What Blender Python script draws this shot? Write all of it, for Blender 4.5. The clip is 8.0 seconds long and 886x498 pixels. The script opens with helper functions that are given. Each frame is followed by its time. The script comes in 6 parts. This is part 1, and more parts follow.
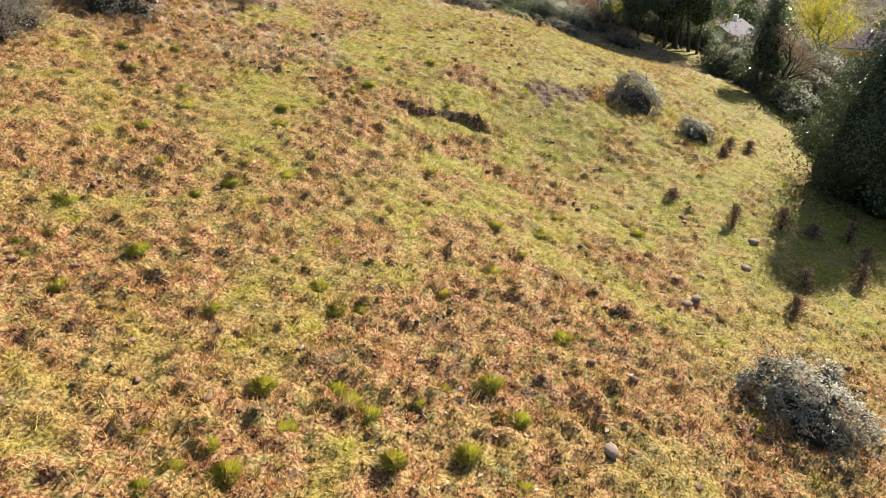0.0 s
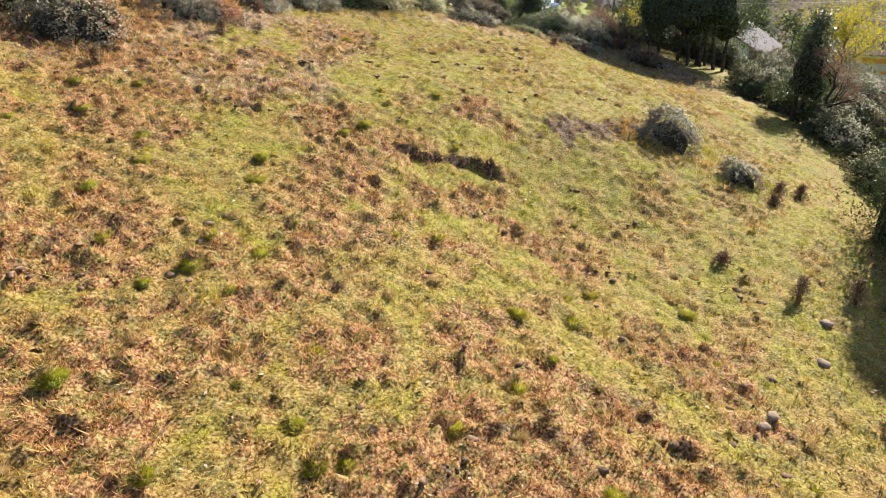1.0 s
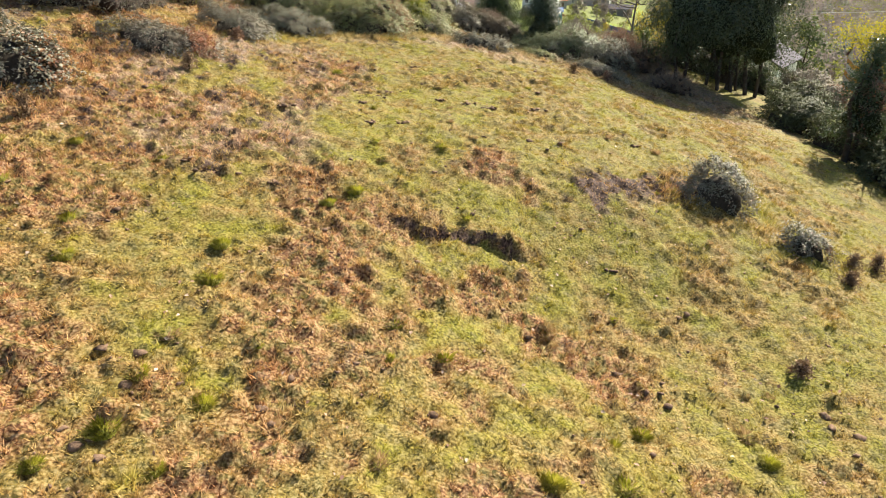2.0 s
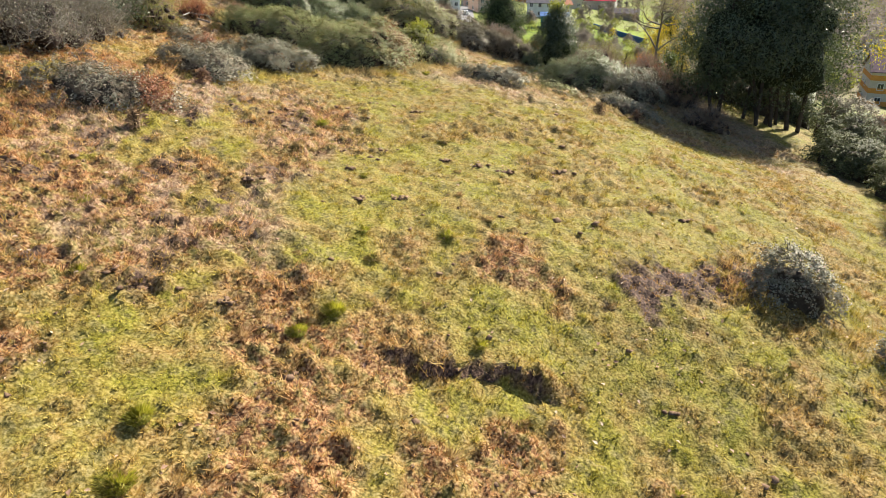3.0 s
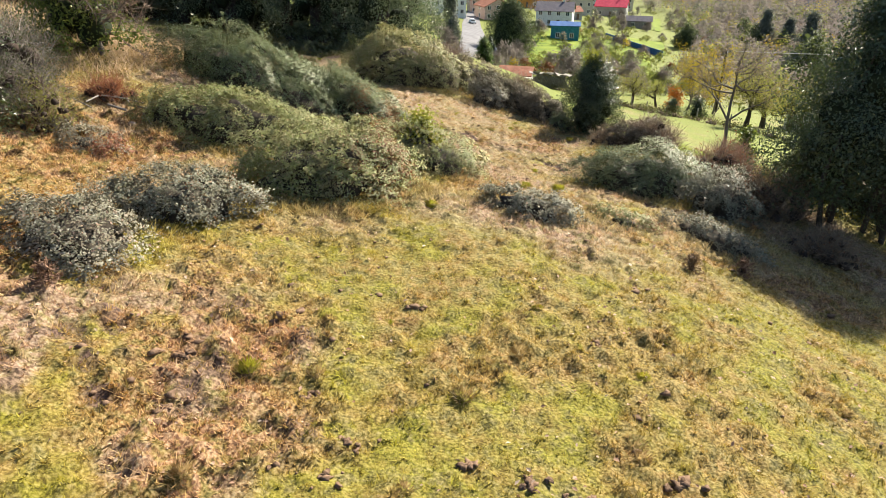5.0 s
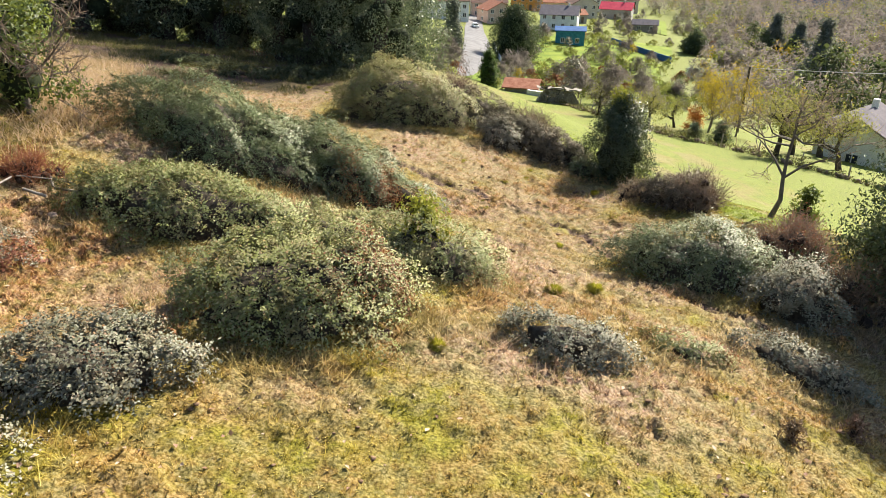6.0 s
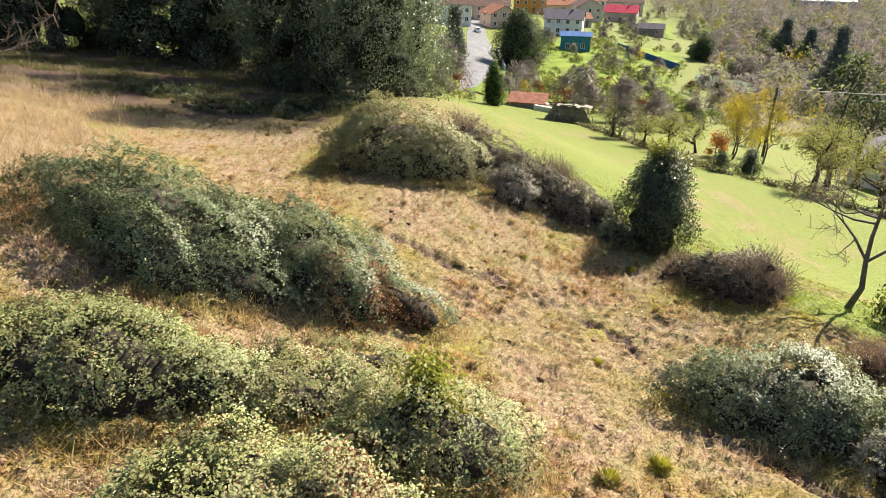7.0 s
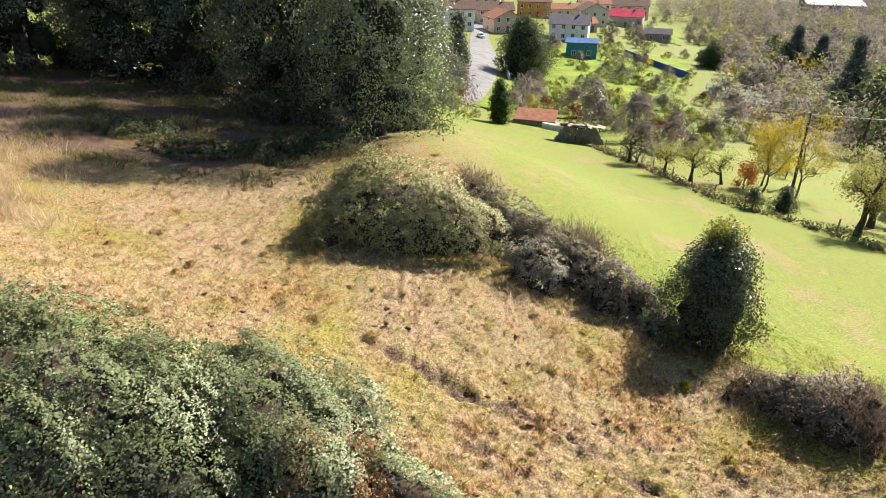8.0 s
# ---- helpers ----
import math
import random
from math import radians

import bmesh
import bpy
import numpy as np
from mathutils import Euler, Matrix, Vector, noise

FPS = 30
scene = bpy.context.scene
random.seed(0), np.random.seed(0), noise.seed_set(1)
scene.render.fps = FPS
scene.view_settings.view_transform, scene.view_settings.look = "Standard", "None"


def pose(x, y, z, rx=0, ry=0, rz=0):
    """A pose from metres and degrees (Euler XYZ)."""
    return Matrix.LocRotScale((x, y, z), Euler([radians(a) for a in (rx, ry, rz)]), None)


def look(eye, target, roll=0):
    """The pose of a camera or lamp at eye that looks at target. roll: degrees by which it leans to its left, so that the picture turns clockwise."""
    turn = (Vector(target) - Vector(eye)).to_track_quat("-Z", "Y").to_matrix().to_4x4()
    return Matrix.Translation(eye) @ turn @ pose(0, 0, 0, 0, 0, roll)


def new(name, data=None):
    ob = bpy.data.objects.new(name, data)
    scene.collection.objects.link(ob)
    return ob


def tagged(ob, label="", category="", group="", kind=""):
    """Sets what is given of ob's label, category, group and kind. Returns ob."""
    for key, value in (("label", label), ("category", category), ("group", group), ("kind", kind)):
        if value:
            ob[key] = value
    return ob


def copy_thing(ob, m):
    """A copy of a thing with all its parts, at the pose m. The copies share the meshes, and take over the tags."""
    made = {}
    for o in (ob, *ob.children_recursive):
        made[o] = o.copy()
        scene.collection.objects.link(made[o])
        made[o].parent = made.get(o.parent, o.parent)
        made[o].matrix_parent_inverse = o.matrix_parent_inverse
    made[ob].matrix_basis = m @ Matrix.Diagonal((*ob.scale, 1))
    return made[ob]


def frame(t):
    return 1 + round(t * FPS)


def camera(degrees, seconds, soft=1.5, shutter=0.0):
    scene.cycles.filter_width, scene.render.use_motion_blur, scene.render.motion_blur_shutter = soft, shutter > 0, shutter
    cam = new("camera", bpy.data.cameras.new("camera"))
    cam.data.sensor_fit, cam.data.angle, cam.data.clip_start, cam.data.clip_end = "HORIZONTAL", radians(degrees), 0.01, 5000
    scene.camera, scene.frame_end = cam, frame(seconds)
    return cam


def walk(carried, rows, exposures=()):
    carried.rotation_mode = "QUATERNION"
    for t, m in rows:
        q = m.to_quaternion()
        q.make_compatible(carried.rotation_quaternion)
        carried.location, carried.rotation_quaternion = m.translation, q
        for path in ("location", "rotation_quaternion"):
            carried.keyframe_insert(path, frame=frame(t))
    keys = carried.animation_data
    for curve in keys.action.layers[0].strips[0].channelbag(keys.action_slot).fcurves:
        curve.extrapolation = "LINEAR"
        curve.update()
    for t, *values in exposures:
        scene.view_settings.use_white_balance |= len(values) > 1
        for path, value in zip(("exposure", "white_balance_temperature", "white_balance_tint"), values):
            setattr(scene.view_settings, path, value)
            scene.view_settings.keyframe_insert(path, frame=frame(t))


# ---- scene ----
import functools

cam = camera(65.0, 8.0, soft=0.85)
PATH = [
    (0, (0.000, 0.000, 8.000), (0.000, 9.063, 3.774), 0.00),
    (0.5, (-0.112, 2.108, 8.175), (-0.117, 11.173, 3.953), -0.01),
    (1, (-0.205, 4.357, 8.380), (-0.219, 13.424, 4.163), 0.02),
    (1.5, (-0.286, 6.733, 8.617), (-0.311, 15.803, 4.405), 0.08),
    (2, (-0.361, 9.223, 8.885), (-0.398, 18.295, 4.678), 0.16),
    (2.5, (-0.434, 11.815, 9.183), (-0.484, 20.889, 4.980), 0.24),
    (3, (-0.511, 14.499, 9.510), (-0.574, 23.573, 5.309), 0.32),
    (3.5, (-0.595, 17.264, 9.864), (-0.671, 26.339, 5.663), 0.39),
    (4, (-0.690, 20.102, 10.243), (-0.777, 29.176, 6.040), 0.45),
    (4.5, (-0.796, 23.004, 10.642), (-0.894, 32.076, 6.436), 0.49),
    (5, (-0.917, 25.963, 11.060), (-1.024, 35.032, 6.848), 0.53),
    (5.5, (-1.052, 28.972, 11.490), (-1.167, 38.038, 7.271), 0.55),
    (6, (-1.201, 32.025, 11.928), (-1.323, 41.088, 7.702), 0.58),
    (6.5, (-1.365, 35.119, 12.368), (-1.492, 44.178, 8.135), 0.61),
    (7, (-1.541, 38.249, 12.804), (-1.672, 47.305, 8.565), 0.66),
    (7.5, (-1.726, 41.412, 13.230), (-1.862, 50.466, 8.985), 0.75),
    (8, (-1.919, 44.606, 13.636), (-2.058, 53.659, 9.391), 0.88),
]
walk(cam, [(t, look(eye, target, roll)) for t, eye, target, roll in PATH])
# ---- light ----
SUN_ELEVATION, SUN_AZIMUTH = 38.5, 42.0     # degrees above the horizon, and to the right of +y
world = bpy.data.worlds.new("world")
scene.world = world
world.use_nodes = True
sky = world.node_tree.nodes.new("ShaderNodeTexSky")
sky.sky_type, sky.sun_disc = "NISHITA", False
sky.sun_elevation, sky.sun_rotation = radians(SUN_ELEVATION), radians(SUN_AZIMUTH)
world.node_tree.links.new(sky.outputs[0], world.node_tree.nodes["Background"].inputs["Color"])
world.node_tree.nodes["Background"].inputs["Strength"].default_value = 0.062
sun_data = bpy.data.lights.new("sun", "SUN")
sun_data.energy, sun_data.angle, sun_data.color = 4.5, radians(0.5), (1.0, 0.91, 0.765)
sun = new("sun", sun_data)
ce, se = math.cos(radians(SUN_ELEVATION)), math.sin(radians(SUN_ELEVATION))
sun.matrix_world = look((300 * ce * math.sin(radians(SUN_AZIMUTH)), 300 * ce * math.cos(radians(SUN_AZIMUTH)), 300 * se), (0, 0, 0))
scene.view_settings.exposure = 1.57

# ---- numbers and noise ----
rng = np.random.default_rng(7)
LATTICE = np.random.default_rng(3).random((256, 256))


def value_noise(x, y, seed=0):
    """Smooth noise from 0 to 1 on a lattice of unit cells."""
    x, y = np.asarray(x, float) + 37.3 * seed, np.asarray(y, float) + 71.9 * seed
    i, j = np.floor(x).astype(int), np.floor(y).astype(int)
    u, v = x - i, y - j
    u, v = u * u * (3 - 2 * u), v * v * (3 - 2 * v)
    a, b = LATTICE[i % 256, j % 256], LATTICE[(i + 1) % 256, j % 256]
    c, d = LATTICE[i % 256, (j + 1) % 256], LATTICE[(i + 1) % 256, (j + 1) % 256]
    return (a * (1 - u) + b * u) * (1 - v) + (c * (1 - u) + d * u) * v


def fbm(x, y, seed=0, octaves=3):
    total, weight = 0.0, 0.0
    for k in range(octaves):
        total, weight = total + value_noise(x * 2**k, y * 2**k, seed + k) / 2**k, weight + 0.5**k
    return total / weight


def smooth(a, b, x):
    u = np.clip((np.asarray(x, float) - a) / (b - a), 0, 1)
    return u * u * (3 - 2 * u)


# ---- the lie of the land ----
ALONG = np.array([0, 13, 24, 30, 37, 46, 56, 68, 82, 105, 150, 210, 300, 600.0])
ACROSS = np.array([-40, -11, -3, 4, 12, 28, 90.0])
HEIGHTS = np.array([
    [8, 1.7, 0.2, -1.7, -4.2, -8.6, -18],
    [9.7, 2, 0.6, -0.5, -2.6, -6.8, -18.1],
    [11, 3.5, 1.9, -0.3, -1, -5.4, -18.3],
    [11.5, 4.5, 3.1, 1.9, -0.3, -4.9, -18.2],
    [11.9, 5.3, 3.5, 2.7, 0.8, -3.6, -17.7],
    [12.4, 4.6, 4, 2.8, 0.5, -2.9, -16.9],
    [12.3, 5.4, 2.5, 1.1, 1.4, -3.4, -16.2],
    [9.1, 2.7, 2.1, 0.5, -1.1, -4.6, -15.9],
    [5.1, 2, 2.5, 0.5, -2.7, -5.3, -16.6],
    [1.9, -1.3, -2.7, -4.7, -6.7, -7.8, -19.9],
    [-5.9, -9, -10.8, -11.9, -12.6, -13.5, -23],
    [-10, -13.3, -14.3, -15.8, -18.2, -18.7, -24.3],
    [-14, -16.9, -17.7, -18.4, -18.9, -18.8, -26],
    [-24, -25.6, -25.9, -26.1, -26.3, -26.7, -28],
])


def spline_rows(t, grid):
    """Weights of a smooth curve through the values at the grid's stations."""
    t = np.clip(np.asarray(t, float).ravel(), grid[0], grid[-1])
    i = np.clip(np.searchsorted(grid, t, side="right") - 1, 0, len(grid) - 2)
    h = grid[i + 1] - grid[i]
    u, n, w = (t - grid[i]) / h, np.arange(len(t)), np.zeros((len(t), len(grid)))
    np.add.at(w, (n, i), 2 * u**3 - 3 * u * u + 1)
    np.add.at(w, (n, i + 1), -2 * u**3 + 3 * u * u)
    for k, c in ((i, u**3 - 2 * u * u + u), (i + 1, u**3 - u * u)):
        a, b = np.maximum(k - 1, 0), np.minimum(k + 1, len(grid) - 1)
        s = c * h / (grid[b] - grid[a])
        np.add.at(w, (n, b), s)
        np.add.at(w, (n, a), -s)
    return w


def ledge_line(x):
    return 26.05 + 0.14 * np.sin(1.9 * x) + 0.16 * (value_noise(x * 3.1, 0 * x, 6) - 0.5) + 0.22 * (value_noise(x * 6.1, 0 * x, 7) - 0.5)


RUT = np.array([(9.0, 47.6), (6.5, 49.9), (4.9, 51.6), (4.7, 53.9), (3.8, 57.0), (2.3, 58.6), (0.5, 60.0), (-1.6, 60.4), (-3.6, 61.6)])


def rut_gap(x, y):
    """Distance from the worn cattle path over the second field."""
    wob = 0.14 * np.sin(2.3 * y + 1.4 * x)
    best = np.full(np.shape(x), 1e3)
    for (ax, ay), (bx, by) in zip(RUT[:-1], RUT[1:]):
        l = (bx - ax) ** 2 + (by - ay) ** 2
        t = np.clip(((x - ax) * (bx - ax) + (y - ay) * (by - ay)) / l, 0, 1)
        best = np.minimum(best, np.hypot(x - ax - t * (bx - ax), y - ay - t * (by - ay)))
    return np.abs(best + wob * (best < 2))


def land(x, y):
    """Height of the ground without its small relief."""
    x, y = np.asarray(x, float), np.asarray(y, float)
    shape = np.broadcast(x, y).shape
    x, y = np.broadcast_to(x, shape), np.broadcast_to(y, shape)
    z = np.einsum("nk,kl,nl->n", spline_rows(y, ALONG), HEIGHTS, spline_rows(x, ACROSS)).reshape(shape)
    edge = smooth(-1.9, -1.2, x) * (1 - smooth(1.2, 2.2, x))
    over = y - ledge_line(x)
    broken = (0.15 + 0.8 * value_noise(x * 2.6, y * 0.2, 8) + 0.9 * value_noise(x * 6.5, y * 0.2, 9) ** 2) * (0.45 + 0.55 * smooth(0.12, 0.3, np.abs(x + 0.15 + 0.1 * np.sin(3 * y))))
    z = z + edge * broken * (0.20 * smooth(-0.05, 0.06, over) * (1 - smooth(0.1, 2.6, over)) - 0.11 * smooth(-0.6, -0.1, over) * (1 - smooth(-0.05, 0.06, over)))
    z = z - 0.12 * (1 - smooth(0.04, 0.2, rut_gap(x, y))) * smooth(0.15, 0.4, value_noise(x * 1.7, y * 1.7, 5))
    return z


def meadow_edge(y):
    """x at which the rough pasture ends and the mown meadow begins."""
    return np.interp(y, [0, 20, 30, 40, 52, 58, 66, 75, 84, 92], [60, 60, 24, 20, 14, 10.5, 7.6, 0.8, -5.2, -16])


def cover(x, y):
    """What grows: dead brown, lush green, bare soil and straw, each 0 to 1."""
    x, y = np.asarray(x, float), np.asarray(y, float)
    big, mid = fbm(x / 7, y / 7, 1), fbm(x / 2.2, y / 2.2, 2)
    fine = fbm(x / 0.9, y / 0.9, 3)
    inner = 1 - smooth(15, 24, np.abs(x))
    mid, fine = 0.5 + (mid - 0.5) * inner, 0.5 + (fine - 0.5) * inner
    patch = 0.45 * big + 0.35 * mid + 0.2 * fine
    front = 1 - smooth(12, 21.5, y + 0.12 * np.clip(x, -9, 9) + 10 * (big - 0.5) + 6 * (mid - 0.5))
    left = smooth(-0.8, 1.6, -x - 3.6 + 3.5 * (mid - 0.5)) * (1 - smooth(15, 24, -x)) * smooth(25.5, 28.5, y + 3 * (mid - 0.5)) * (1 - smooth(37, 41, y))
    rim = np.maximum(smooth(6.5, 9.5, -x + 2 * (mid - 0.5)) * (1 - smooth(15, 24, -x)) * (1 - smooth(34, 38, y)), 1.1 * smooth(8.6, 10.8, -x + 2.5 * (mid - 0.5)) * smooth(32, 36, y) * (1 - smooth(45, 50, y)))
    dead = np.clip(0.95 * front + 0.28 * left + 0.6 * rim, 0, 1) * (0.26 + 0.74 * smooth(0.37, 0.56, patch + 0.10 * smooth(16, 9, y)))
    for cx, cy, rx, ry, k in ((0.6, 30.0, 1.3, 1.8, 0.8), (-3.2, 24.6, 1.5, 2.4, 0.7), (-4.6, 20.5, 2.0, 1.6, 0.5), (1.6, 21.5, 2.6, 1.5, 0.45), (1.0, 23.5, 3.6, 3.0, 0.5), (-1.0, 17.5, 4.0, 2.0, 0.5), (6.2, 18.5, 1.6, 2.6, 0.45), (2.3, 28.2, 0.9, 0.9, 0.5)):
        dead = dead + k * np.exp(-((x - cx) / rx) ** 2 - ((y - cy) / ry) ** 2) * smooth(0.36, 0.54, 0.5 * mid + 0.5 * fine)
    dead = dead + 0.48 * smooth(0.46, 0.62, 0.5 * mid + 0.5 * fine) * (1 - smooth(40, 44, y))
    second = smooth(40.5, 44.5, y + 3 * (mid - 0.5))
    inside = smooth(0.8, -0.8, x - meadow_edge(y))
    lush = (1 - inside) * np.maximum(smooth(50, 56, y), smooth(19, 22, x) * smooth(26, 34, y))
    straw = second * inside * (0.58 + 1.5 * (mid - 0.5)) * (1 - lush)
    dead = dead + 0.55 * second * inside * smooth(0.5, 0.64, 0.6 * fbm(x / 2.7, y / 2.7, 15) + 0.4 * fine)
    straw = straw + 0.55 * (1 - inside) * smooth(50, 60, y) * smooth(0.42, 0.62, 0.5 * fbm(x / 4, y / 9, 14) + 0.5 * mid)
    lush = lush * (1 - 0.6 * smooth(0.42, 0.62, 0.5 * fbm(x / 4, y / 9, 14) + 0.5 * mid))
    straw = straw + 0.95 * left * smooth(0.3, 0.5, value_noise(x / 1.1, y / 1.1, 9))
    far = smooth(104, 120, y)
    lush = np.maximum(lush * (1 - 0.75 * far), 0.15 + 0.75 * far)
    scrub = smooth(118, 135, y) * np.maximum(0.3 * (1 - smooth(0.36, 0.5, fbm(x / 11, y / 11, 6))), smooth(-12, 12, x - 0.38 * (y - 45)))
    lush = np.where(y < 100, np.where(lush < 0.16, 0.15, lush), lush)
    t = np.clip(((x - 3.8) * 4.1 + (y - 28.9) * 1.8) / (4.1**2 + 1.8**2), 0, 1)
    bank = np.hypot(x - 3.8 - 4.1 * t, y - 28.9 - 1.8 * t - 0.5 * np.sin(3.1 * t))
    soil = 1.25 * np.exp(-((bank / 0.75) ** 2)) * smooth(0.36, 0.56, 0.45 * mid + 0.55 * fbm(x / 0.5, y / 0.5, 12))
    soil = soil + 0.9 * (1 - smooth(0.06, 0.24, rut_gap(x, y))) * smooth(0.15, 0.4, value_noise(x * 1.7, y * 1.7, 5))
    over = y - ledge_line(x)
    soil = soil + 0.9 * smooth(-1.9, -1.5, x) * (1 - smooth(1.4, 2.0, x)) * (1 - smooth(0.03, 0.12, np.abs(over)))
    soil = soil + 0.6 * left * smooth(0.58, 0.7, fbm(x * 1.5, y * 1.5, 16))
    # dark soil over the wood's shadow area: leaf litter plus painted shade
    litter_shade = smooth(0, 5, (y - 75.5) - 0.25 * (x + 12) + 5 * (mid - 0.5)) * smooth(-3.5, -7.5, x + 0.15 * (y - 80)) * (1 - smooth(125, 140, y))
    soil, straw, dead = soil + litter_shade * (0.75 + 0.5 * smooth(0.4, 0.6, mid)), straw * (1 - 0.8 * litter_shade), dead * (1 - 0.8 * litter_shade)
    soil = soil + 0.4 * inner * smooth(4, 8, y) * dead * smooth(0.6, 0.74, fbm(x * 2.3, y * 2.3, 11))
    return np.clip(np.stack([dead + 0.2 * scrub, lush, soil + (0.05 + 0.5 * scrub) * smooth(118, 160, y), straw], -1), 0, 1)


def relief(x, y, c):
    """Clods, hoof marks and tufts of the turf."""
    rough = 0.5 + 0.9 * c[..., 0] + 0.55 * c[..., 3] + 1.3 * c[..., 2] - 0.25 * (c[..., 1] > 0.5)
    near = (1 - smooth(66, 84, y)) * (1 - smooth(13.5, 22, np.abs(x) + 5 * (fbm(x / 3, y / 3, 28) - 0.5))) * smooth(1, 9, y + 5 * (fbm(x / 3, y / 3, 29) - 0.5))
    bumps = 0.11 * (fbm(x / 1.3, y / 1.3, 21) - 0.5) + 0.13 * (value_noise(x / 0.55, y / 0.55, 22) ** 3 - 0.25) * rough * smooth(0.3, 0.65, fbm(x / 2.1, y / 2.1, 24))
    hummocks = smooth(0.5, 0.85, value_noise(x / 0.45, y / 0.45, 25)) * smooth(0.3, 0.6, fbm(x / 1.7, y / 1.7, 26))
    u, w = 0.82 * x + 0.57 * y, 0.82 * y - 0.57 * x
    clods = 0.17 * (value_noise(u / 0.26, w / 0.26, 23) ** 2 - 0.33) + 0.13 * (value_noise((u + w) / 0.23, (u - w) / 0.23, 27) ** 2 - 0.33)
    return near * (bumps + clods * np.clip(rough, 0.5, 1.15) + 0.10 * hummocks * np.clip(rough - 0.4 - 0.45 * c[..., 3], 0, 1.2))


def ground_z(x, y):
    return land(x, y) + relief(np.asarray(x, float), np.asarray(y, float), cover(x, y))


def at(x, y, sink=0.0):
    return float(land(np.array([float(x)]), np.array([float(y)]))[0]) - sink


# ---- meshes ----
def mesh_of(name, verts, faces, material, attribute=None, shade=False, normals=None, flat=False, tone=None):
    """A mesh from arrays: verts (n, 3), faces (m, 3) or (m, 4)."""
    me = bpy.data.meshes.new(name)
    verts, faces = np.asarray(verts, np.float32), np.asarray(faces, np.int32)
    me.vertices.add(len(verts))
    me.vertices.foreach_set("co", verts.ravel())
    me.loops.add(faces.size)
    me.loops.foreach_set("vertex_index", faces.ravel())
    me.polygons.add(len(faces))
    me.polygons.foreach_set("loop_start", np.arange(0, faces.size, faces.shape[1], dtype=np.int32))
    if shade:
        me.polygons.foreach_set("use_smooth", np.ones(len(faces), bool))
    if flat:
        me.polygons.foreach_set("use_smooth", np.zeros(len(faces), bool))
    if attribute is not None:
        layer = me.attributes.new("cover", "FLOAT_COLOR", "POINT")
        layer.data.foreach_set("color", np.asarray(attribute, np.float32).ravel())
    if tone is not None:
        layer = me.attributes.new("tone", "FLOAT", "POINT")
        layer.data.foreach_set("value", np.asarray(tone, np.float32))
    me.materials.append(material)
    me.update(calc_edges=True)
    me.validate()
    if normals is not None:
        me.polygons.foreach_set("use_smooth", np.ones(len(me.polygons), bool))
        me.normals_split_custom_set_from_vertices(normals)
    return me


def part(name, me, parent=None, label=""):
    """One mesh object, under a thing or a part when parent is given."""
    if isinstance(me, bmesh.types.BMesh):
        raise TypeError("give finished meshes")
    ob = new(name, me)
    if parent:
        ob.parent = parent
    return tagged(ob, label)


def thing(name, x, y, z, label, category, group="", turn=0.0, size=1.0):
    ob = new(name)
    ob.empty_display_size = 0.2
    ob.location, ob.rotation_euler, ob.scale = (x, y, z), (0, 0, radians(turn)), (size, size, size)
    return tagged(ob, label, category, group)


def join(pieces):
    """Joins (verts, faces) pairs of one face size."""
    verts, faces, n = [], [], 0
    for v, f in pieces:
        verts.append(np.asarray(v, float))
        faces.append(np.asarray(f, int) + n)
        n += len(v)
    return np.concatenate(verts), np.concatenate(faces)


def tube(points, radii, sides=6):
    """A tapered tube of quads along points."""
    p, r = np.asarray(points, float), np.asarray(radii, float)
    d = np.gradient(p, axis=0)
    d /= np.linalg.norm(d, axis=1, keepdims=True) + 1e-9
    up = np.where(np.abs(d[:, 2:3]) > 0.9, np.array([[1.0, 0, 0]]), np.array([[0, 0, 1.0]]))
    a = np.cross(d, up)
    a /= np.linalg.norm(a, axis=1, keepdims=True) + 1e-9
    b = np.cross(d, a)
    t = np.linspace(0, 2 * np.pi, sides, endpoint=False)
    v = p[:, None] + r[:, None, None] * (np.cos(t)[None, :, None] * a[:, None] + np.sin(t)[None, :, None] * b[:, None])
    n, k = len(p), np.arange(sides)
    f = [np.stack([i * sides + k, i * sides + (k + 1) % sides, (i + 1) * sides + (k + 1) % sides, (i + 1) * sides + k], 1) for i in range(n - 1)]
    return v.reshape(-1, 3), np.concatenate(f)


def leaves(points, facing, length, width, gen, droop=0.25, spread=0.9):
    """Folded leaves (two triangles each) at points, turned about facing."""
    n = len(points)
    nrm = facing + spread * gen.normal(size=(n, 3))
    nrm /= np.linalg.norm(nrm, axis=1, keepdims=True)
    axis = np.cross(nrm, gen.normal(size=(n, 3)))
    axis /= np.linalg.norm(axis, axis=1, keepdims=True)
    side = np.cross(nrm, axis)
    s = gen.uniform(0.6, 1.35, (n, 1))
    l, w = length * s, width * s * gen.uniform(0.75, 1.2, (n, 1))
    mid = points + axis * l * 0.45
    v = np.stack([points, mid + side * w * 0.5 + nrm * w * 0.18, points + axis * l - nrm * l * droop, mid - side * w * 0.5 + nrm * w * 0.18], 1)
    k = 4 * np.arange(n)[:, None]
    return v.reshape(-1, 3), np.concatenate([k + [0, 1, 2], k + [0, 2, 3]])


